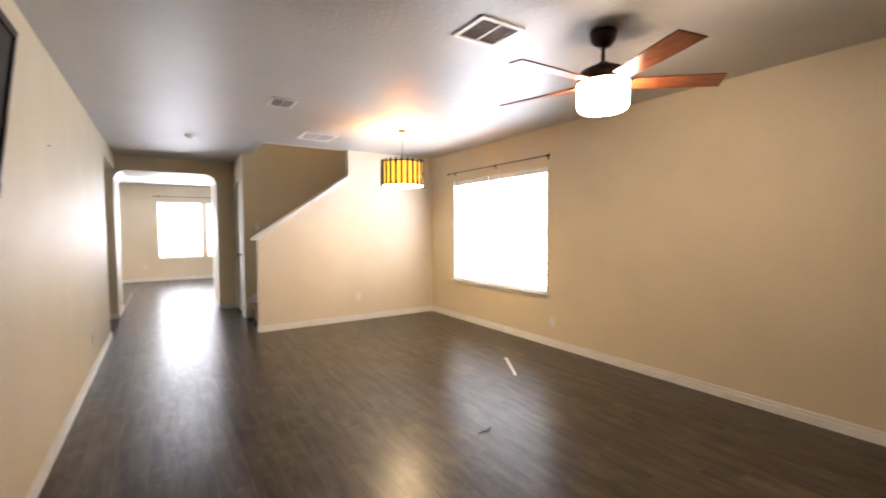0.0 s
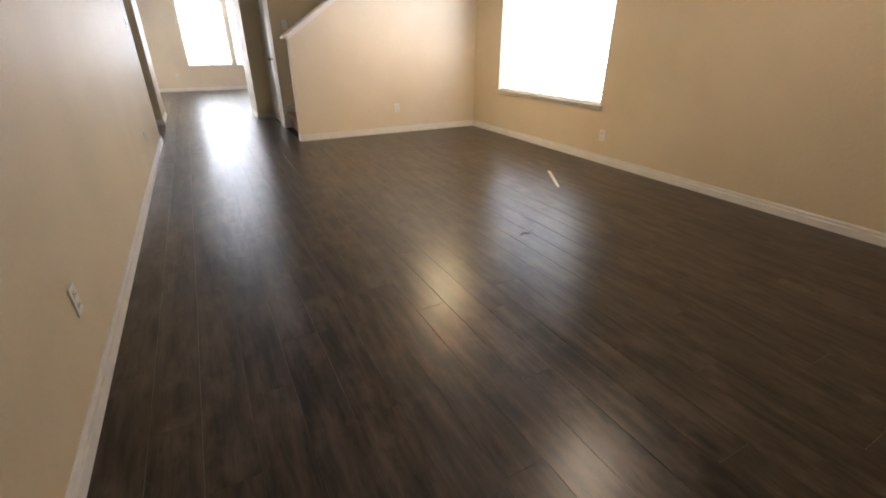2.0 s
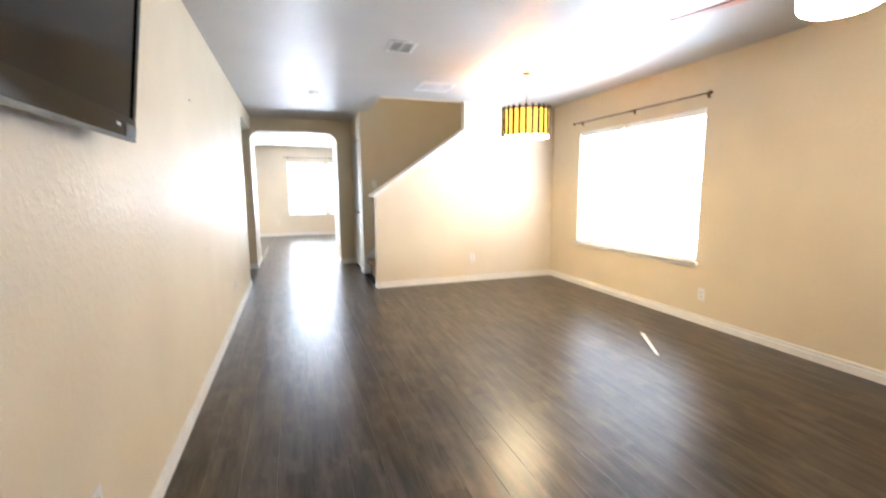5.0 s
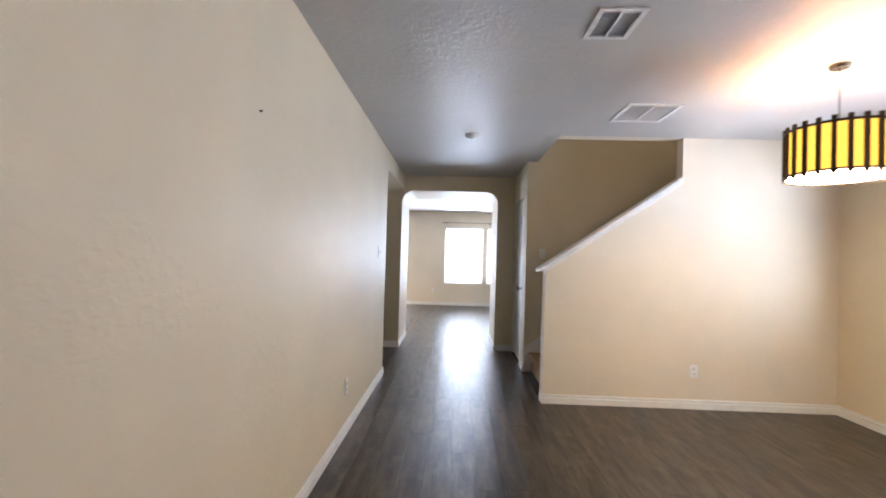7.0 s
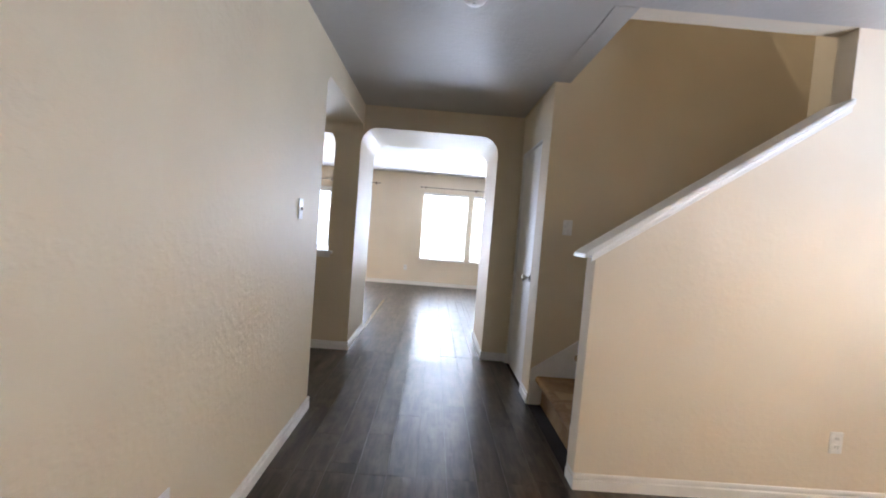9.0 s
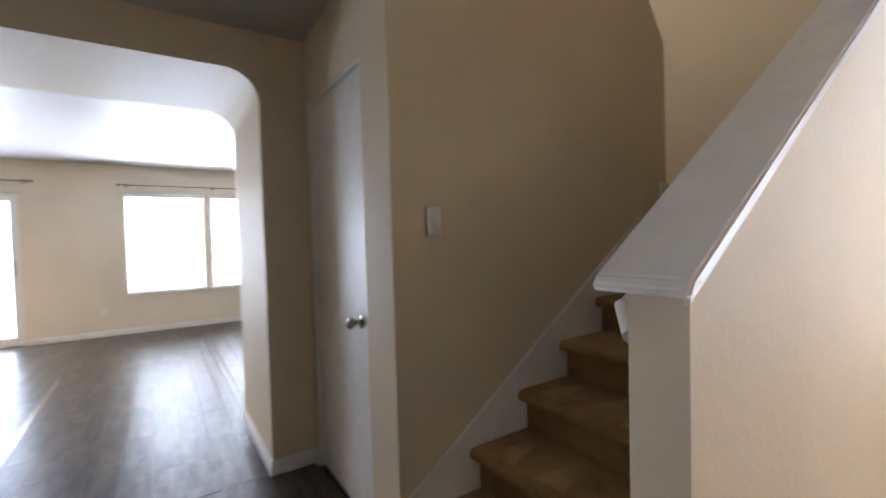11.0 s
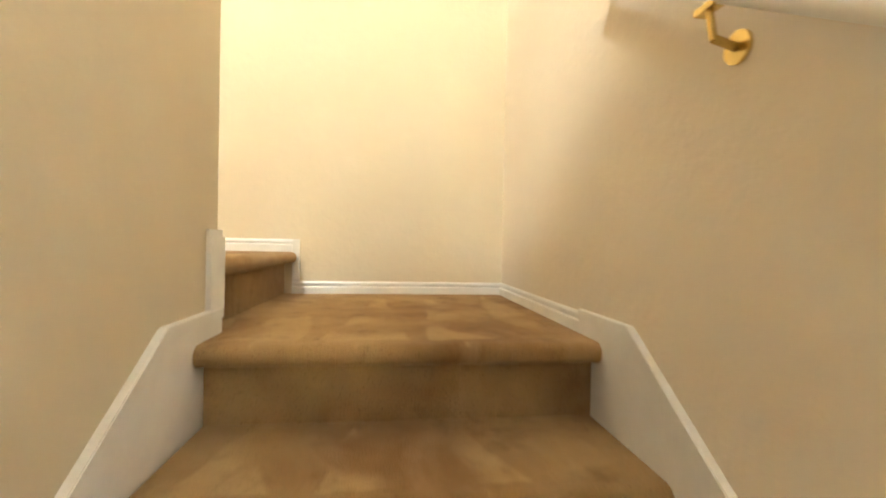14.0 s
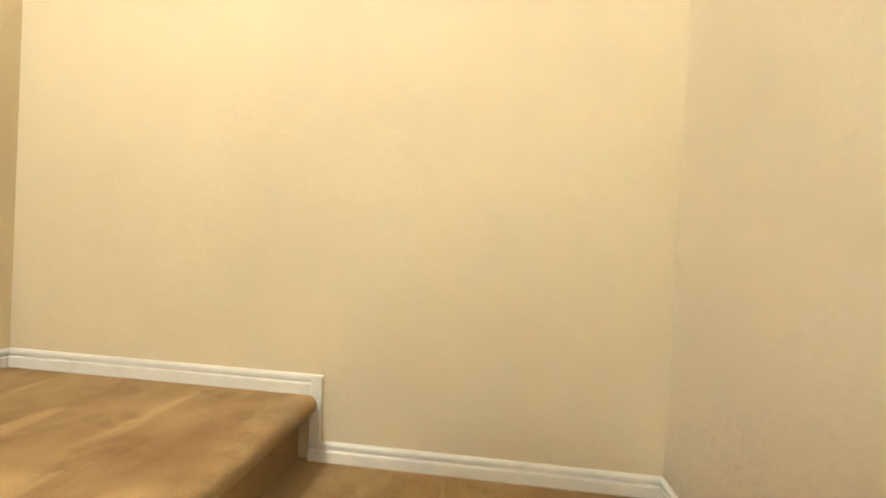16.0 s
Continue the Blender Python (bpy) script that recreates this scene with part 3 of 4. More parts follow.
plate("power_outlet", pose(2.93, 0, 0.335), "white double power outlet low on the stair wall", "outlet", "power outlets")
plate("power_outlet", pose(W, -2.555, 0.285, 0, 0, -90), "white double power outlet low on the window wall", "outlet", "power outlets")
plate("power_outlet", pose(0, -0.85, 0.345, 0, 0, 90), "white double power outlet low on the long wall near the hall", "outlet", "power outlets")
plate("power_outlet", pose(0, -4.085, 0.352, 0, 0, 90), "white double power outlet low on the long wall below the television", "outlet", "power outlets")
plate("power_outlet", pose(0.17, FAR, 0.38), "white double power outlet on the far room's wall", "outlet", "power outlets")
plate("light_switch", pose(1.765, SW0, 1.365), "white toggle light switch on the wall beside the stairs", "switch")
plate("light_switch", pose(0, 0.314, 1.33, 0, 0, 90), "white light switch on the wall before the side hall", "switch")

# ---------------------------------------------------------------- windows
def blind(y0, y1, z0, z1, along, at, label, group):
    """A horizontal blind across y0..y1 (along='y') or x (along='x') in the plane at."""
    ob = thing("window_blind", (0, 0, 0), label, "window blind", group)
    def p(u, w, z):
        return (w, u, z) if along == "y" else (u, w, z)
    n = int((z1 - z0 - 0.10) / 0.044)
    tilt = radians(38)
    c, s = 0.025 * math.cos(tilt), 0.025 * math.sin(tilt)
    me = None
    for i in range(n):
        z = z0 + 0.035 + i * 0.044
        if me is None:
            bm = bmesh.new()
            pts = [(-c, s), (0, 0.004), (c, -s)]
            top = [[bm.verts.new(p(u, w, h + 0.0012)) for w, h in pts] for u in (y0 + 0.004, y1 - 0.004)]
            bot = [[bm.verts.new(p(u, w, h - 0.0012)) for w, h in pts] for u in (y0 + 0.004, y1 - 0.004)]
            for k in range(2):
                bm.faces.new((top[0][k], top[0][k + 1], top[1][k + 1], top[1][k]))
                bm.faces.new((bot[0][k], bot[1][k], bot[1][k + 1], bot[0][k + 1]))
            bm.faces.new((top[0][0], top[1][0], bot[1][0], bot[0][0])), bm.faces.new((top[0][2], bot[0][2], bot[1][2], top[1][2]))
            first = part("slat", bm, SLAT, ob)
            me = first.data
            sl = first
        else:
            sl = new("slat", me)
            sl.parent = ob
        sl.location = p(0, at, z)
    lo, hi = p(y0 + 0.003, at - 0.028, z1 - 0.062), p(y1 - 0.003, at + 0.028, z1 - 0.002)
    part("headrail", boxes((tuple(map(min, lo, hi)), tuple(map(max, lo, hi)))), FRAMEW, ob, bevel=0.003)
    lo, hi = p(y0 + 0.003, at - 0.024, z0 + 0.003), p(y1 - 0.003, at + 0.024, z0 + 0.018)
    part("bottom_rail", boxes((tuple(map(min, lo, hi)), tuple(map(max, lo, hi)))), FRAMEW, ob, bevel=0.003)
    for f in (0.15, 0.85):
        u = y0 + (y1 - y0) * f
        bm = bmesh.new()
        rod(bm, p(u, at - 0.026, z0 + 0.01), p(u, at - 0.026, z1 - 0.05), 0.0012, 6)
        part("cord", bm, FRAMEW, ob)
    return ob


window = thing("window_1", (0, 0, 0), "large white-framed window behind closed white blinds", "window", kind="structure")
y0, y1, z0, z1 = -2.462, -0.625, 0.58, 2.012
fx = W + 0.10
part("window_frame", boxes(((fx, y0, z0), (fx + 0.05, y0 + 0.045, z1)), ((fx, y1 - 0.045, z0), (fx + 0.05, y1, z1)), ((fx, y0 + 0.045, z0), (fx + 0.05, y1 - 0.045, z0 + 0.045)),
                           ((fx, y0 + 0.045, z1 - 0.045), (fx + 0.05, y1 - 0.045, z1)), ((fx, y0 + 0.045, 1.24), (fx + 0.04, -1.476, 1.275)), ((fx, -1.364, 1.24), (fx + 0.04, y1 - 0.045, 1.275)), ((fx - 0.02, -1.475, z0 + 0.045), (fx + 0.04, -1.365, z1 - 0.045))), FRAMEW, window)
pane = part("pane", boxes(((fx + 0.02, y0 + 0.045, z0 + 0.045), (fx + 0.024, y1 - 0.045, z1 - 0.045))), glass, window)
pane.visible_shadow = False
bm = boxes(((W - 0.035, y0 - 0.035, z0 - 0.018), (W + 0.10, y1 + 0.035, z0 - 0.0005)))
add_box(bm, (W - 0.014, y0 - 0.02, z0 - 0.05), (W - 0.001, y1 + 0.02, z0 - 0.0185))
part("window_sill", bm, TRIM, window, "white wooden sill with apron")
blind(-1.405, y1 - 0.012, z0, z1, "y", W + 0.036, "white horizontal blind lowered over the living room window, narrow one", "blinds of the living room window")
blind(y0 + 0.012, -1.418, z0, z1, "y", W + 0.036, "white horizontal blind lowered over the living room window, wide one", "blinds of the living room window")


def curtain_rod(a, b, out, label, balls=True):
    ob = thing("curtain_rod", (0, 0, 0), label, "curtain rod", "curtain rods")
    a, b, out = Vector(a), Vector(b), Vector(out)
    bm = bmesh.new()
    rod(bm, a, b, 0.006)
    part("rod", bm, BRONZE, ob, smooth=True)
    for f in (0.04, 0.5, 0.96):
        p = a.lerp(b, f)
        bm = bmesh.new()
        rod(bm, p, p - out, 0.004)
        lo, hi = p - out - Vector((0.012, 0.012, 0.03)), p - out + Vector((0.012, 0.012, 0.03))
        w = out.normalized()
        for i in range(3):
            if abs(w[i]) > 0.5:
                lo[i], hi[i] = sorted((float((p - out)[i]), float((p - out + w * 0.004)[i])))
        add_box(bm, tuple(lo), tuple(hi))
        part("bracket", bm, BRONZE, ob)
    for p in (a, b):
        bm = bmesh.new()
        bmesh.ops.create_uvsphere(bm, u_segments=12, v_segments=8, radius=0.016, matrix=Matrix.Translation(p))
        part("finial", bm, BRONZE, ob, smooth=True)


curtain_rod((W - 0.08, -0.60, 2.115), (W - 0.08, -2.56, 2.115), (-0.078, 0, 0), "thin dark bronze curtain rod above the living room window")
curtain_rod((0.40, FAR - 0.08, 2.19), (2.85, FAR - 0.08, 2.19), (0, -0.078, 0), "thin dark curtain rod above the far room windows")
curtain_rod((-2.66, FAR - 0.08, 2.20), (-0.52, FAR - 0.08, 2.20), (0, -0.078, 0), "thin dark curtain rod above the glass door")

for k, (x0, x1) in enumerate(((0.47, 1.48), (1.585, 2.70))):
    far_window = thing("window_%d" % (k + 2), (0, 0, 0), "white-framed window of the far room behind white blinds", "window", kind="structure")
    fy, z0, z1 = FAR + 0.09, 0.59, 2.09
    part("window_frame", boxes(((x0, fy, z0), (x0 + 0.04, fy + 0.05, z1)), ((x1 - 0.04, fy, z0), (x1, fy + 0.05, z1)), ((x0 + 0.04, fy, z0), (x1 - 0.04, fy + 0.05, z0 + 0.04)),
                               ((x0 + 0.04, fy, z1 - 0.04), (x1 - 0.04, fy + 0.05, z1)), ((x0 + 0.04, fy, 1.34), (x1 - 0.04, fy + 0.04, 1.375))), FRAMEW, far_window)
    pane = part("pane", boxes(((x0 + 0.04, fy + 0.02, z0 + 0.04), (x1 - 0.04, fy + 0.024, z1 - 0.04))), glass, far_window)
    pane.visible_shadow = False
    part("window_sill", boxes(((x0 - 0.03, FAR - 0.03, z0 - 0.02), (x1 + 0.03, FAR + 0.09, z0 - 0.0005))), TRIM, far_window)
    blind(x0 + 0.01, x1 - 0.01, z0, z1, "x", FAR + 0.05, "white horizontal blind lowered over a window of the far room", "blinds of the far room")

gdoor = thing("door_glass", (0, 0, 0), "closed sliding glass patio door with a white frame and dark handle", "door", kind="structure")
DL, DR, DM = -2.50, -0.68, -1.59
part("frame", boxes(((DL, FAR + 0.04, 0), (DL + 0.045, FAR + 0.13, 2.05)), ((DR - 0.045, FAR + 0.04, 0), (DR, FAR + 0.13, 2.05)), ((DL + 0.045, FAR + 0.04, 2.005), (DR - 0.045, FAR + 0.13, 2.05)),
                    ((DL + 0.045, FAR + 0.04, 0), (DR - 0.045, FAR + 0.13, 0.035))), FRAMEW, gdoor, "white door frame")
for a, b, w in ((DL + 0.046, DM + 0.03, 0.090), (DM - 0.03, DR - 0.046, 0.052)):
    y = FAR + w
    leaf = part("leaf", boxes(((a, y, 0.036), (a + 0.055, y + 0.032, 2.004)), ((b - 0.055, y, 0.036), (b, y + 0.032, 2.004)), ((a + 0.055, y, 1.940), (b - 0.055, y + 0.032, 2.004)),
                              ((a + 0.055, y, 0.036), (b - 0.055, y + 0.032, 0.115))), FRAMEW, gdoor, "white sliding leaf")
    pane = part("pane", boxes(((a + 0.055, y + 0.014, 0.115), (b - 0.055, y + 0.018, 1.940))), glass, leaf, "clear glass pane")
    pane.visible_shadow = False
part("handle", boxes(((DR - 0.093, FAR + 0.022, 0.94), (DR - 0.070, FAR + 0.051, 1.14))), BRONZE, gdoor, "dark door handle", bevel=0.004)

setting("trim", boxes(((-0.028, ARCHB + 0.005, 0.0005), (0.012, 5.2, 0.006))), NICKEL, "narrow pale metal strip in the floor past the archway")

# ---------------------------------------------------------------- pass-through ledge, far cabinet
bm = boxes(((-1.78, ARCH - 0.04, 0.955), (-0.225, ARCHB + 0.02, 0.982)))
add_box(bm, (-1.75, ARCH - 0.016, 0.915), (-0.25, ARCH - 0.001, 0.954))
setting("trim", bm, TRIM, "white ledge of the pass-through", bevel=0.003)

box = thing("cardboard_box", (-0.98, 2.86, 0.9825), "small brown box with a white rim standing on the white ledge", "box")
part("body", boxes(((-0.13, -0.09, 0), (0.13, 0.09, 0.125))), BOXWOOD, box, bevel=0.003)
part("rim", boxes(((-0.135, -0.095, 0.1255), (0.135, 0.095, 0.142))), TRIM, box, "white rim", bevel=0.003)

# ---------------------------------------------------------------- pendant lamps
def pendant(place, drop, height, r, label, group):
    """A drum of amber glass between dark upright slats, hung from the ceiling."""
    ob = thing("pendant_lamp", place, label, "pendant lamp", group)
    bm = bmesh.new()
    lathe(bm, [(0.0, -0.026), (0.045, -0.024), (0.055, -0.010), (0.055, -0.0005)], 24)
    part("canopy", bm, NICKEL, ob, smooth=True)
    bm = bmesh.new()
    rod(bm, (0, 0, -0.02), (0, 0, -drop - 0.03), 0.0045)
    part("stem", bm, NICKEL, ob)
    bm = bmesh.new()
    n = 48
    ring = [(r, -drop - height + 0.02), (r, -drop - 0.01), (r - 0.003, -drop - 0.01), (r - 0.003, -drop - height + 0.02), (r, -drop - height + 0.02)]
    lathe_open = [[bm.verts.new((q * math.cos(2 * math.pi * i / n), q * math.sin(2 * math.pi * i / n), z)) for i in range(n)] for q, z in ring[:4]]
    for a in range(4):
        lo, hi = lathe_open[a], lathe_open[(a + 1) % 4]
        for i in range(n):
            bm.faces.new((lo[i], lo[(i + 1) % n], hi[(i + 1) % n], hi[i]))
    part("shade", bm, AMBER, ob, "amber fabric drum shade", smooth=True)
    bm = bmesh.new()
    lathe(bm, [(0, -drop - height + 0.030), (r - 0.006, -drop - height + 0.030), (r - 0.006, -drop - height + 0.012), (r * 0.6, -drop - height + 0.002), (0, -drop - height)], 40)
    part("diffuser", bm, DIFF, ob, "glowing white diffuser", smooth=True)
    for k in range(24):
        a = 2 * math.pi * k / 24
        bm = boxes(((r + 0.001, -0.011, -drop - height), (r + 0.013, 0.011, -drop + 0.018)))
        sl = part("slat", bm, BRONZE, ob)
        sl.rotation_euler.z = a
    for z in (-drop - 0.012, -drop - height + 0.022):
        bm = bmesh.new()
        rings = [[bm.verts.new((q * math.cos(2 * math.pi * i / n), q * math.sin(2 * math.pi * i / n), zz)) for i in range(n)] for q, zz in ((r + 0.013, z - 0.006), (r + 0.013, z + 0.006), (r + 0.004, z + 0.006), (r + 0.004, z - 0.006))]
        for a in range(4):
            lo, hi = rings[a], rings[(a + 1) % 4]
            for i in range(n):
                bm.faces.new((lo[i], lo[(i + 1) % n], hi[(i + 1) % n], hi[i]))
        part("hoop", bm, BRONZE, ob)
    bm = bmesh.new()
    for a in (0, 60, 120):
        c, s = math.cos(radians(a)) * (r - 0.004), math.sin(radians(a)) * (r - 0.004)
        rod(bm, (c, s, -drop - 0.03), (-c, -s, -drop - 0.03), 0.003, 6)
    part("spider", bm, NICKEL, ob)
    return ob


pendant((2.88, -1.50, H), 0.36, 0.285, 0.235, "drum pendant lamp with amber shade and dark slats, lit", "pendant lamps")
pendant((-1.68, 5.2, HF), 0.36, 0.285, 0.235, "drum pendant lamp with amber shade, lit, in the far room", "pendant lamps")

# ---------------------------------------------------------------- ceiling fan
FX, FY = 2.722, -4.275
fan = thing("ceiling_fan", (FX, FY, H), "dark bronze ceiling fan with reddish wooden blades and lit drum", "ceiling fan")
bm = bmesh.new()
lathe(bm, [(0.0, -0.092), (0.022, -0.092), (0.045, -0.080), (0.068, -0.050), (0.075, -0.020), (0.075, -0.0005)], 32)
part("canopy", bm, BRONZE, fan, smooth=True)
bm = bmesh.new()
rod(bm, (0, 0, -0.085), (0, 0, -0.18), 0.012)
part("downrod", bm, BRONZE, fan)
bm = bmesh.new()
lathe(bm, [(0.0, -0.290), (0.146, -0.290), (0.150, -0.272), (0.144, -0.250), (0.125, -0.222), (0.080, -0.200), (0.045, -0.185), (0.024, -0.170), (0, -0.170)], 40)
part("motor", bm, BRONZE, fan, smooth=True)
bm = bmesh.new()
lathe(bm, [(0, -0.458), (0.070, -0.456), (0.112, -0.449), (0.132, -0.438), (0.139, -0.422), (0.141, -0.35), (0.143, -0.298), (0.139, -0.291), (0, -0.291)], 48)
part("glass_shade", bm, FANGLASS, fan, "glowing white glass drum", smooth=True)
bm = bmesh.new()
lathe(bm, [(0, -0.477), (0.008, -0.473), (0.012, -0.463), (0.006, -0.4605), (0, -0.4605)], 16)
part("finial", bm, BRONZE, fan, smooth=True)
for k in range(5):
    a = radians(FANTURN + 72 * k)
    turn = Matrix.Rotation(a, 4, "Z")
    bm = bmesh.new()
    outline = [(0.16, -0.050), (0.40, -0.062), (0.645, -0.070), (0.668, 0.062), (0.40, 0.062), (0.16, 0.050)]
    prism(bm, outline, "z", -0.004, 0.004)
    bl = part("blade", bm, BLADE, fan, "reddish wooden blade", bevel=0.002)
    bl.matrix_basis = Matrix.Translation((0, 0, -0.290)) @ turn @ Matrix.Rotation(radians(-12), 4, "X")
    bm = bmesh.new()
    prism(bm, [(0.11, -0.022), (0.20, -0.030), (0.225, 0.0), (0.20, 0.030), (0.11, 0.022)], "z", 0.005, 0.012)
    iron = part("blade_iron", bm, BRONZE, fan)
    iron.matrix_basis = Matrix.Translation((0, 0, -0.290)) @ turn @ Matrix.Rotation(radians(-12), 4, "X")


# ---------------------------------------------------------------- ceiling vents and smoke detector
def vent(x0, x1, y0, y1, label, along="x", inside=None):
    """A register flush under the ceiling, louvres along x or y."""
    ob = thing("ceiling_vent", ((x0 + x1) / 2, (y0 + y1) / 2, H), label, "air vent", "ceiling vents")
    a, b, f = (x1 - x0) / 2, (y1 - y0) / 2, 0.026
    part("frame", boxes(((-a, -b, -0.010), (a, -b + f, -0.0005)), ((-a, b - f, -0.010), (a, b, -0.0005)), ((-a, -b + f, -0.010), (-a + f, b - f, -0.0005)), ((a - f, -b + f, -0.010), (a, b - f, -0.0005))), VENT, ob)
    part("backing", boxes(((-a + f, -b + f, -0.0020), (a - f, b - f, -0.0008))), inside or VENTIN, ob)
    part("mullion", boxes(((-0.006, -b + f, -0.010), (0.006, b - f, -0.003)) if along == "x" else ((-a + f, -0.006, -0.010), (a - f, 0.006, -0.003))), VENT, ob)
    span, across = (a - f, b - f) if along == "x" else (b - f, a - f)
    n = max(4, int(2 * across / 0.022))
    bm = bmesh.new()
    me = None
    for i in range(n):
        u = -across + (i + 0.5) * 2 * across / n
        if me is None:
            bm = bmesh.new()
            prof = [(-0.006, -0.009), (0.005, -0.003), (0.006, -0.004), (-0.005, -0.010)]
            prism(bm, prof, "x" if along == "x" else "y", -span, span)
            first = part("louvre", bm, VENT, ob)
            me, lo = first.data, first
        else:
            lo = new("louvre", me)
            lo.parent = ob
        lo.location = (0, u, 0) if along == "x" else (u, 0, 0)
    return ob


vent(2.01, 2.31, -4.07, -3.785, "square white ceiling vent beside the fan")
vent(1.38, 1.60, -2.03, -1.76, "small white ceiling vent in the living room", inside=VENTPALE)
vent(1.98, 2.37, -0.85, -0.45, "wide white return vent on the ceiling before the stairs", inside=VENTPALE)
smoke = thing("smoke_detector", (0.88, 0.03, H), "small round off-white smoke detector on the hall ceiling", "smoke detector")
bm = bmesh.new()
lathe(bm, [(0, -0.040), (0.040, -0.038), (0.052, -0.028), (0.060, -0.012), (0.062, -0.0005)], 32)
part("body", bm, PLATE, smoke, smooth=True)
bm = bmesh.new()
lathe(bm, [(0, -0.046), (0.012, -0.045), (0.014, -0.0385), (0, -0.0385)], 16)
part("button", bm, VENT, smoke, smooth=True)

# streak of sunlight on the planks, put in as a thin white solid
strip = thing("sun_streak", pose(3.34, -2.806, 0, 0, 0, 58.3), "narrow white strip on the dark plank floor standing in for a streak of sunlight", "strip")
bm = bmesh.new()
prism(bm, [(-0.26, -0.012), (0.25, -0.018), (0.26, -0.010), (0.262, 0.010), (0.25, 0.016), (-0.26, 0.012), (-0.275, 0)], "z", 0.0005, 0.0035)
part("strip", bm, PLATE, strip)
# scuff in the planks, put in as a thin dark curl laid on top
mark = thing("floor_scuff", (0, 0, 0), "short dark scuff mark on the plank floor, drawn as a thin raised curl", "thread")
bm = bmesh.new()
sweep(bm, [(2.24, -3.735, 0.003), (2.275, -3.72, 0.003), (2.30, -3.742, 0.003), (2.335, -3.715, 0.003), (2.36, -3.70, 0.003)], 0.003, 8)
part("thread", bm, SLOT, mark, smooth=True)

nail = thing("nail", (0.0005, -2.335, 1.842), "small dark nail head in the beige wall", "nail")
bm = bmesh.new()
rod(bm, (0, 0, 0), (0.012, 0, 0), 0.004, 10)
part("nail", bm, SLOT, nail)

# ---------------------------------------------------------------- television
tv = thing("television", Matrix.Translation((0.098, 0, 1.436)) @ Matrix.Rotation(radians(7), 4, "Y"), "large wall-mounted glossy black flat television", "television")
TY1, TY0, TZ1 = -3.765, -4.80, 0.590
part("housing", boxes(((-0.060, TY0 + 0.01, 0.012), (-0.013, TY1 - 0.01, TZ1 - 0.01))), BLACKP, tv, bevel=0.006)
part("bezel", boxes(((-0.012, TY0, 0.014), (0, TY1, 0.075)), ((-0.012, TY0, TZ1 - 0.030), (0, TY1, TZ1)), ((-0.012, TY0, 0.075), (0, TY0 + 0.030, TZ1 - 0.030)), ((-0.012, TY1 - 0.030, 0.075), (0, TY1, TZ1 - 0.030))), BLACKP, tv, bevel=0.002)
part("screen", boxes(((-0.011, TY0 + 0.030, 0.075), (-0.005, TY1 - 0.030, TZ1 - 0.030))), SCREEN, tv)
part("lower_edge", boxes(((-0.014, TY0, 0), (0.003, TY1 + 0.002, 0.0135)), ((-0.014, TY1 - 0.09, 0.0136), (0.003, TY1 + 0.002, 0.055))), BEZEL, tv, "clear grey plastic lower edge", bevel=0.003)
part("badge", boxes(((0.0002, TY1 - 0.165, 0.040), (0.0012, TY1 - 0.135, 0.050))), PLATE, tv, "pale indicator badge")
part("wall_mount", boxes(((-0.085, -4.42, 0.20), (-0.061, -4.12, 0.45))), BRONZE, tv)

# ---------------------------------------------------------------- floor planks
PW, PL = 0.155, 1.22
floor = thing("floor", (0, 0, 0), "dark grey-brown wood plank floor with satin sheen", "", kind="structure")
shapes = {}


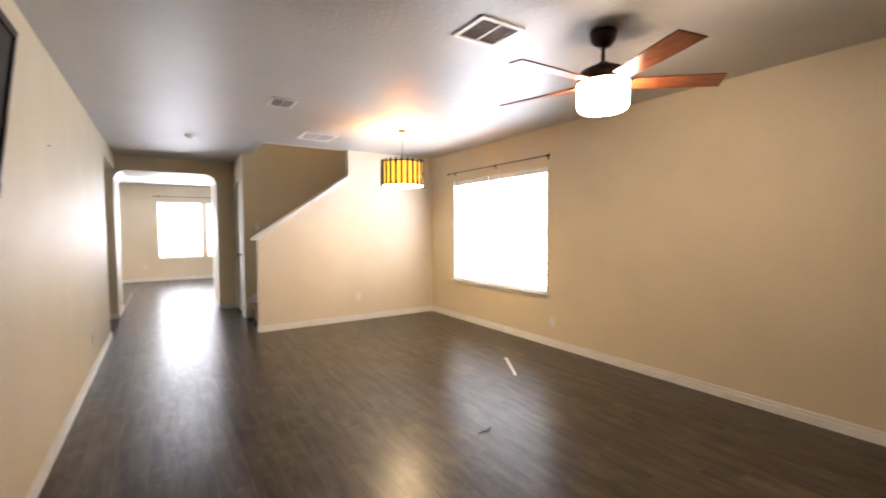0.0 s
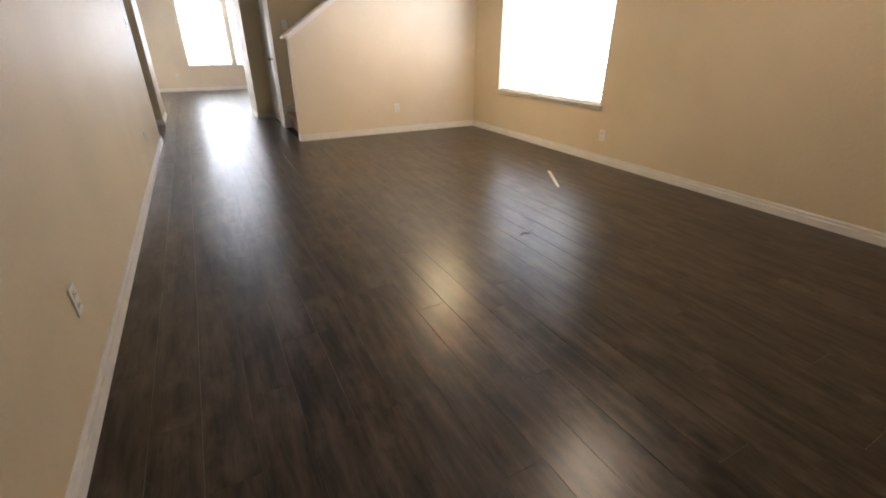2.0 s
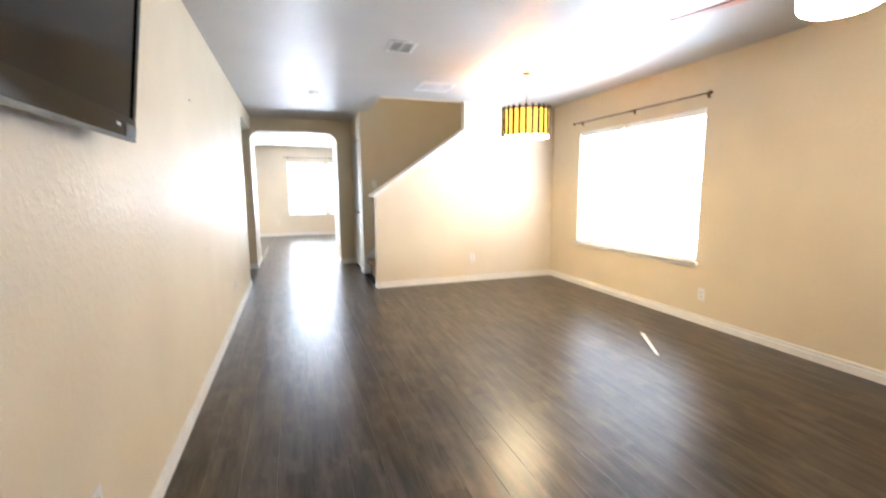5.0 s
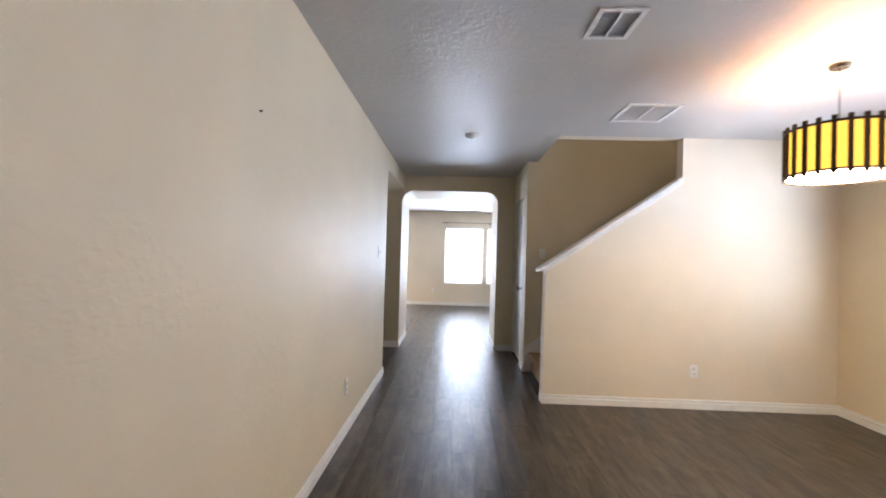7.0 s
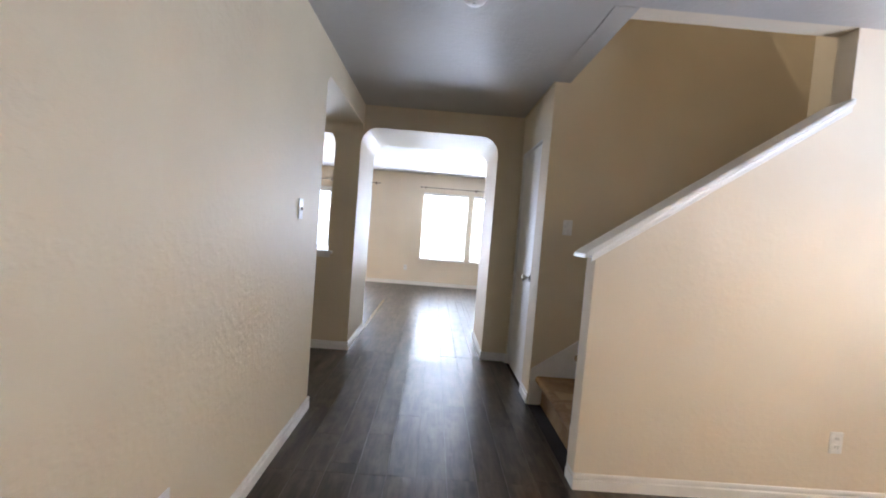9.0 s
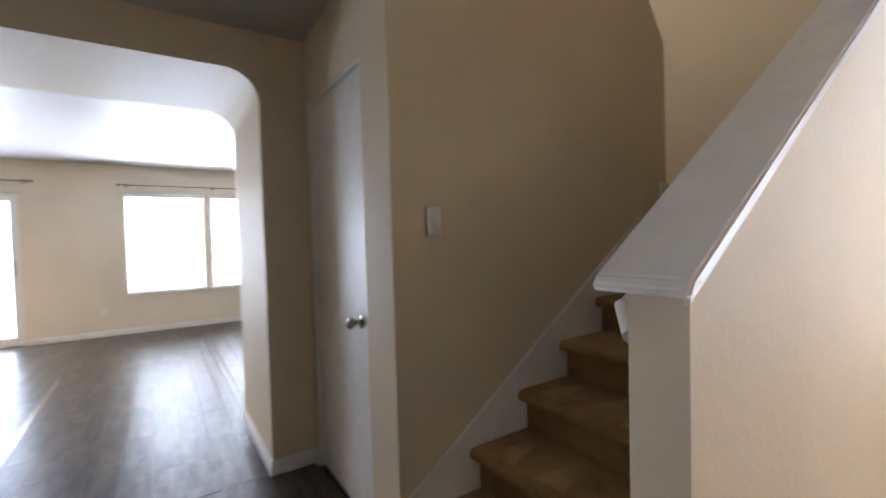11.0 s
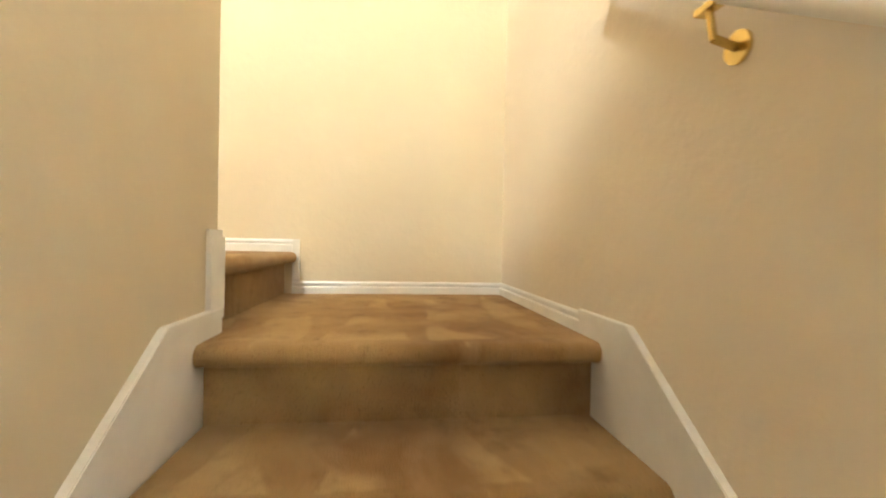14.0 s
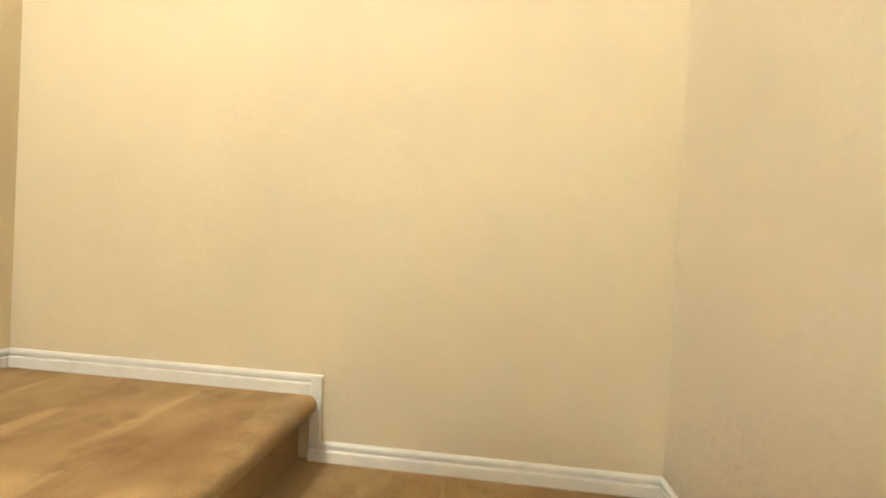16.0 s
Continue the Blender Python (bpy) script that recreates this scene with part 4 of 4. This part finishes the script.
def plank_data(w, l):
    key = (round(w, 3), round(l, 3))
    if key not in shapes:
        g, h = 0.0005, 0.0003
        bm = bmesh.new()
        lo = [bm.verts.new(p) for p in ((g, g, -0.0055), (w - g, g, -0.0055), (w - g, l - g, -0.0055), (g, l - g, -0.0055))]
        mid = [bm.verts.new(p) for p in ((g, g, -h), (w - g, g, -h), (w - g, l - g, -h), (g, l - g, -h))]
        e = g + 0.0004
        top = [bm.verts.new(p) for p in ((e, e, 0), (w - e, e, 0), (w - e, l - e, 0), (e, l - e, 0))]
        for a, b in ((lo, mid), (mid, top)):
            for i in range(4):
                bm.faces.new((a[i], a[(i + 1) % 4], b[(i + 1) % 4], b[i]))
        bm.faces.new(top)
        me = bpy.data.meshes.new("plank")
        bm.to_mesh(me)
        bm.free()
        me.materials.append(PLANK)
        shapes[key] = me
    return shapes[key]


rng = random.Random(7)
near, rest = [], []
for region in ((0.0, W, BACK, 0.0, True), (0.0, DX, 0.0, ARCH, True), (0.0, 1.335, ARCH, FAR, False), (-4.0, 0.0, ARCHB, FAR, False), (1.335, 4.6, ARCHB, FAR, False), (-3.28, 0.0, -0.48, ARCH, False)):
    x0, x1, ya, yb, close = region
    i0, i1 = math.floor(x0 / PW + 1e-6), math.ceil(x1 / PW - 1e-6)
    for i in range(i0, i1):
        off = random.Random(i * 31 + 5).random() * PL
        j = math.floor((ya - off) / PL)
        while off + j * PL < yb:
            a, b = max(ya, off + j * PL), min(yb, off + (j + 1) * PL)
            xa, xb = max(x0, i * PW), min(x1, (i + 1) * PW)
            if b - a > 0.02 and xb - xa > 0.01:
                (near if close and b > -6.2 else rest).append((xa, a, xb - xa, b - a))
            j += 1
near.sort(key=lambda q: abs(q[1] + 2.5))
for xa, a, w, l in near[:300]:
    ob = new("plank", plank_data(w, l))
    ob.parent, ob.location = floor, (xa, a, 0)
rest += near[300:]
vs, fs = [], []
for xa, a, w, l in rest:
    k, g, e = len(vs), 0.0006, 0.0016
    for q, z in ((g, -0.0055), (e, 0)):
        vs += [(xa + q, a + q, z), (xa + w - q, a + q, z), (xa + w - q, a + l - q, z), (xa + q, a + l - q, z)]
    fs += [(k + n, k + (n + 1) % 4, k + 4 + (n + 1) % 4, k + 4 + n) for n in range(4)] + [(k + 4, k + 5, k + 6, k + 7)]
me = bpy.data.meshes.new("planks")
me.from_pydata(vs, [], fs)
me.materials.append(PLANK)
stuff = tagged(new("planks", me), "farther floor planks of the same dark wood", kind="stuff")
stuff.parent = floor
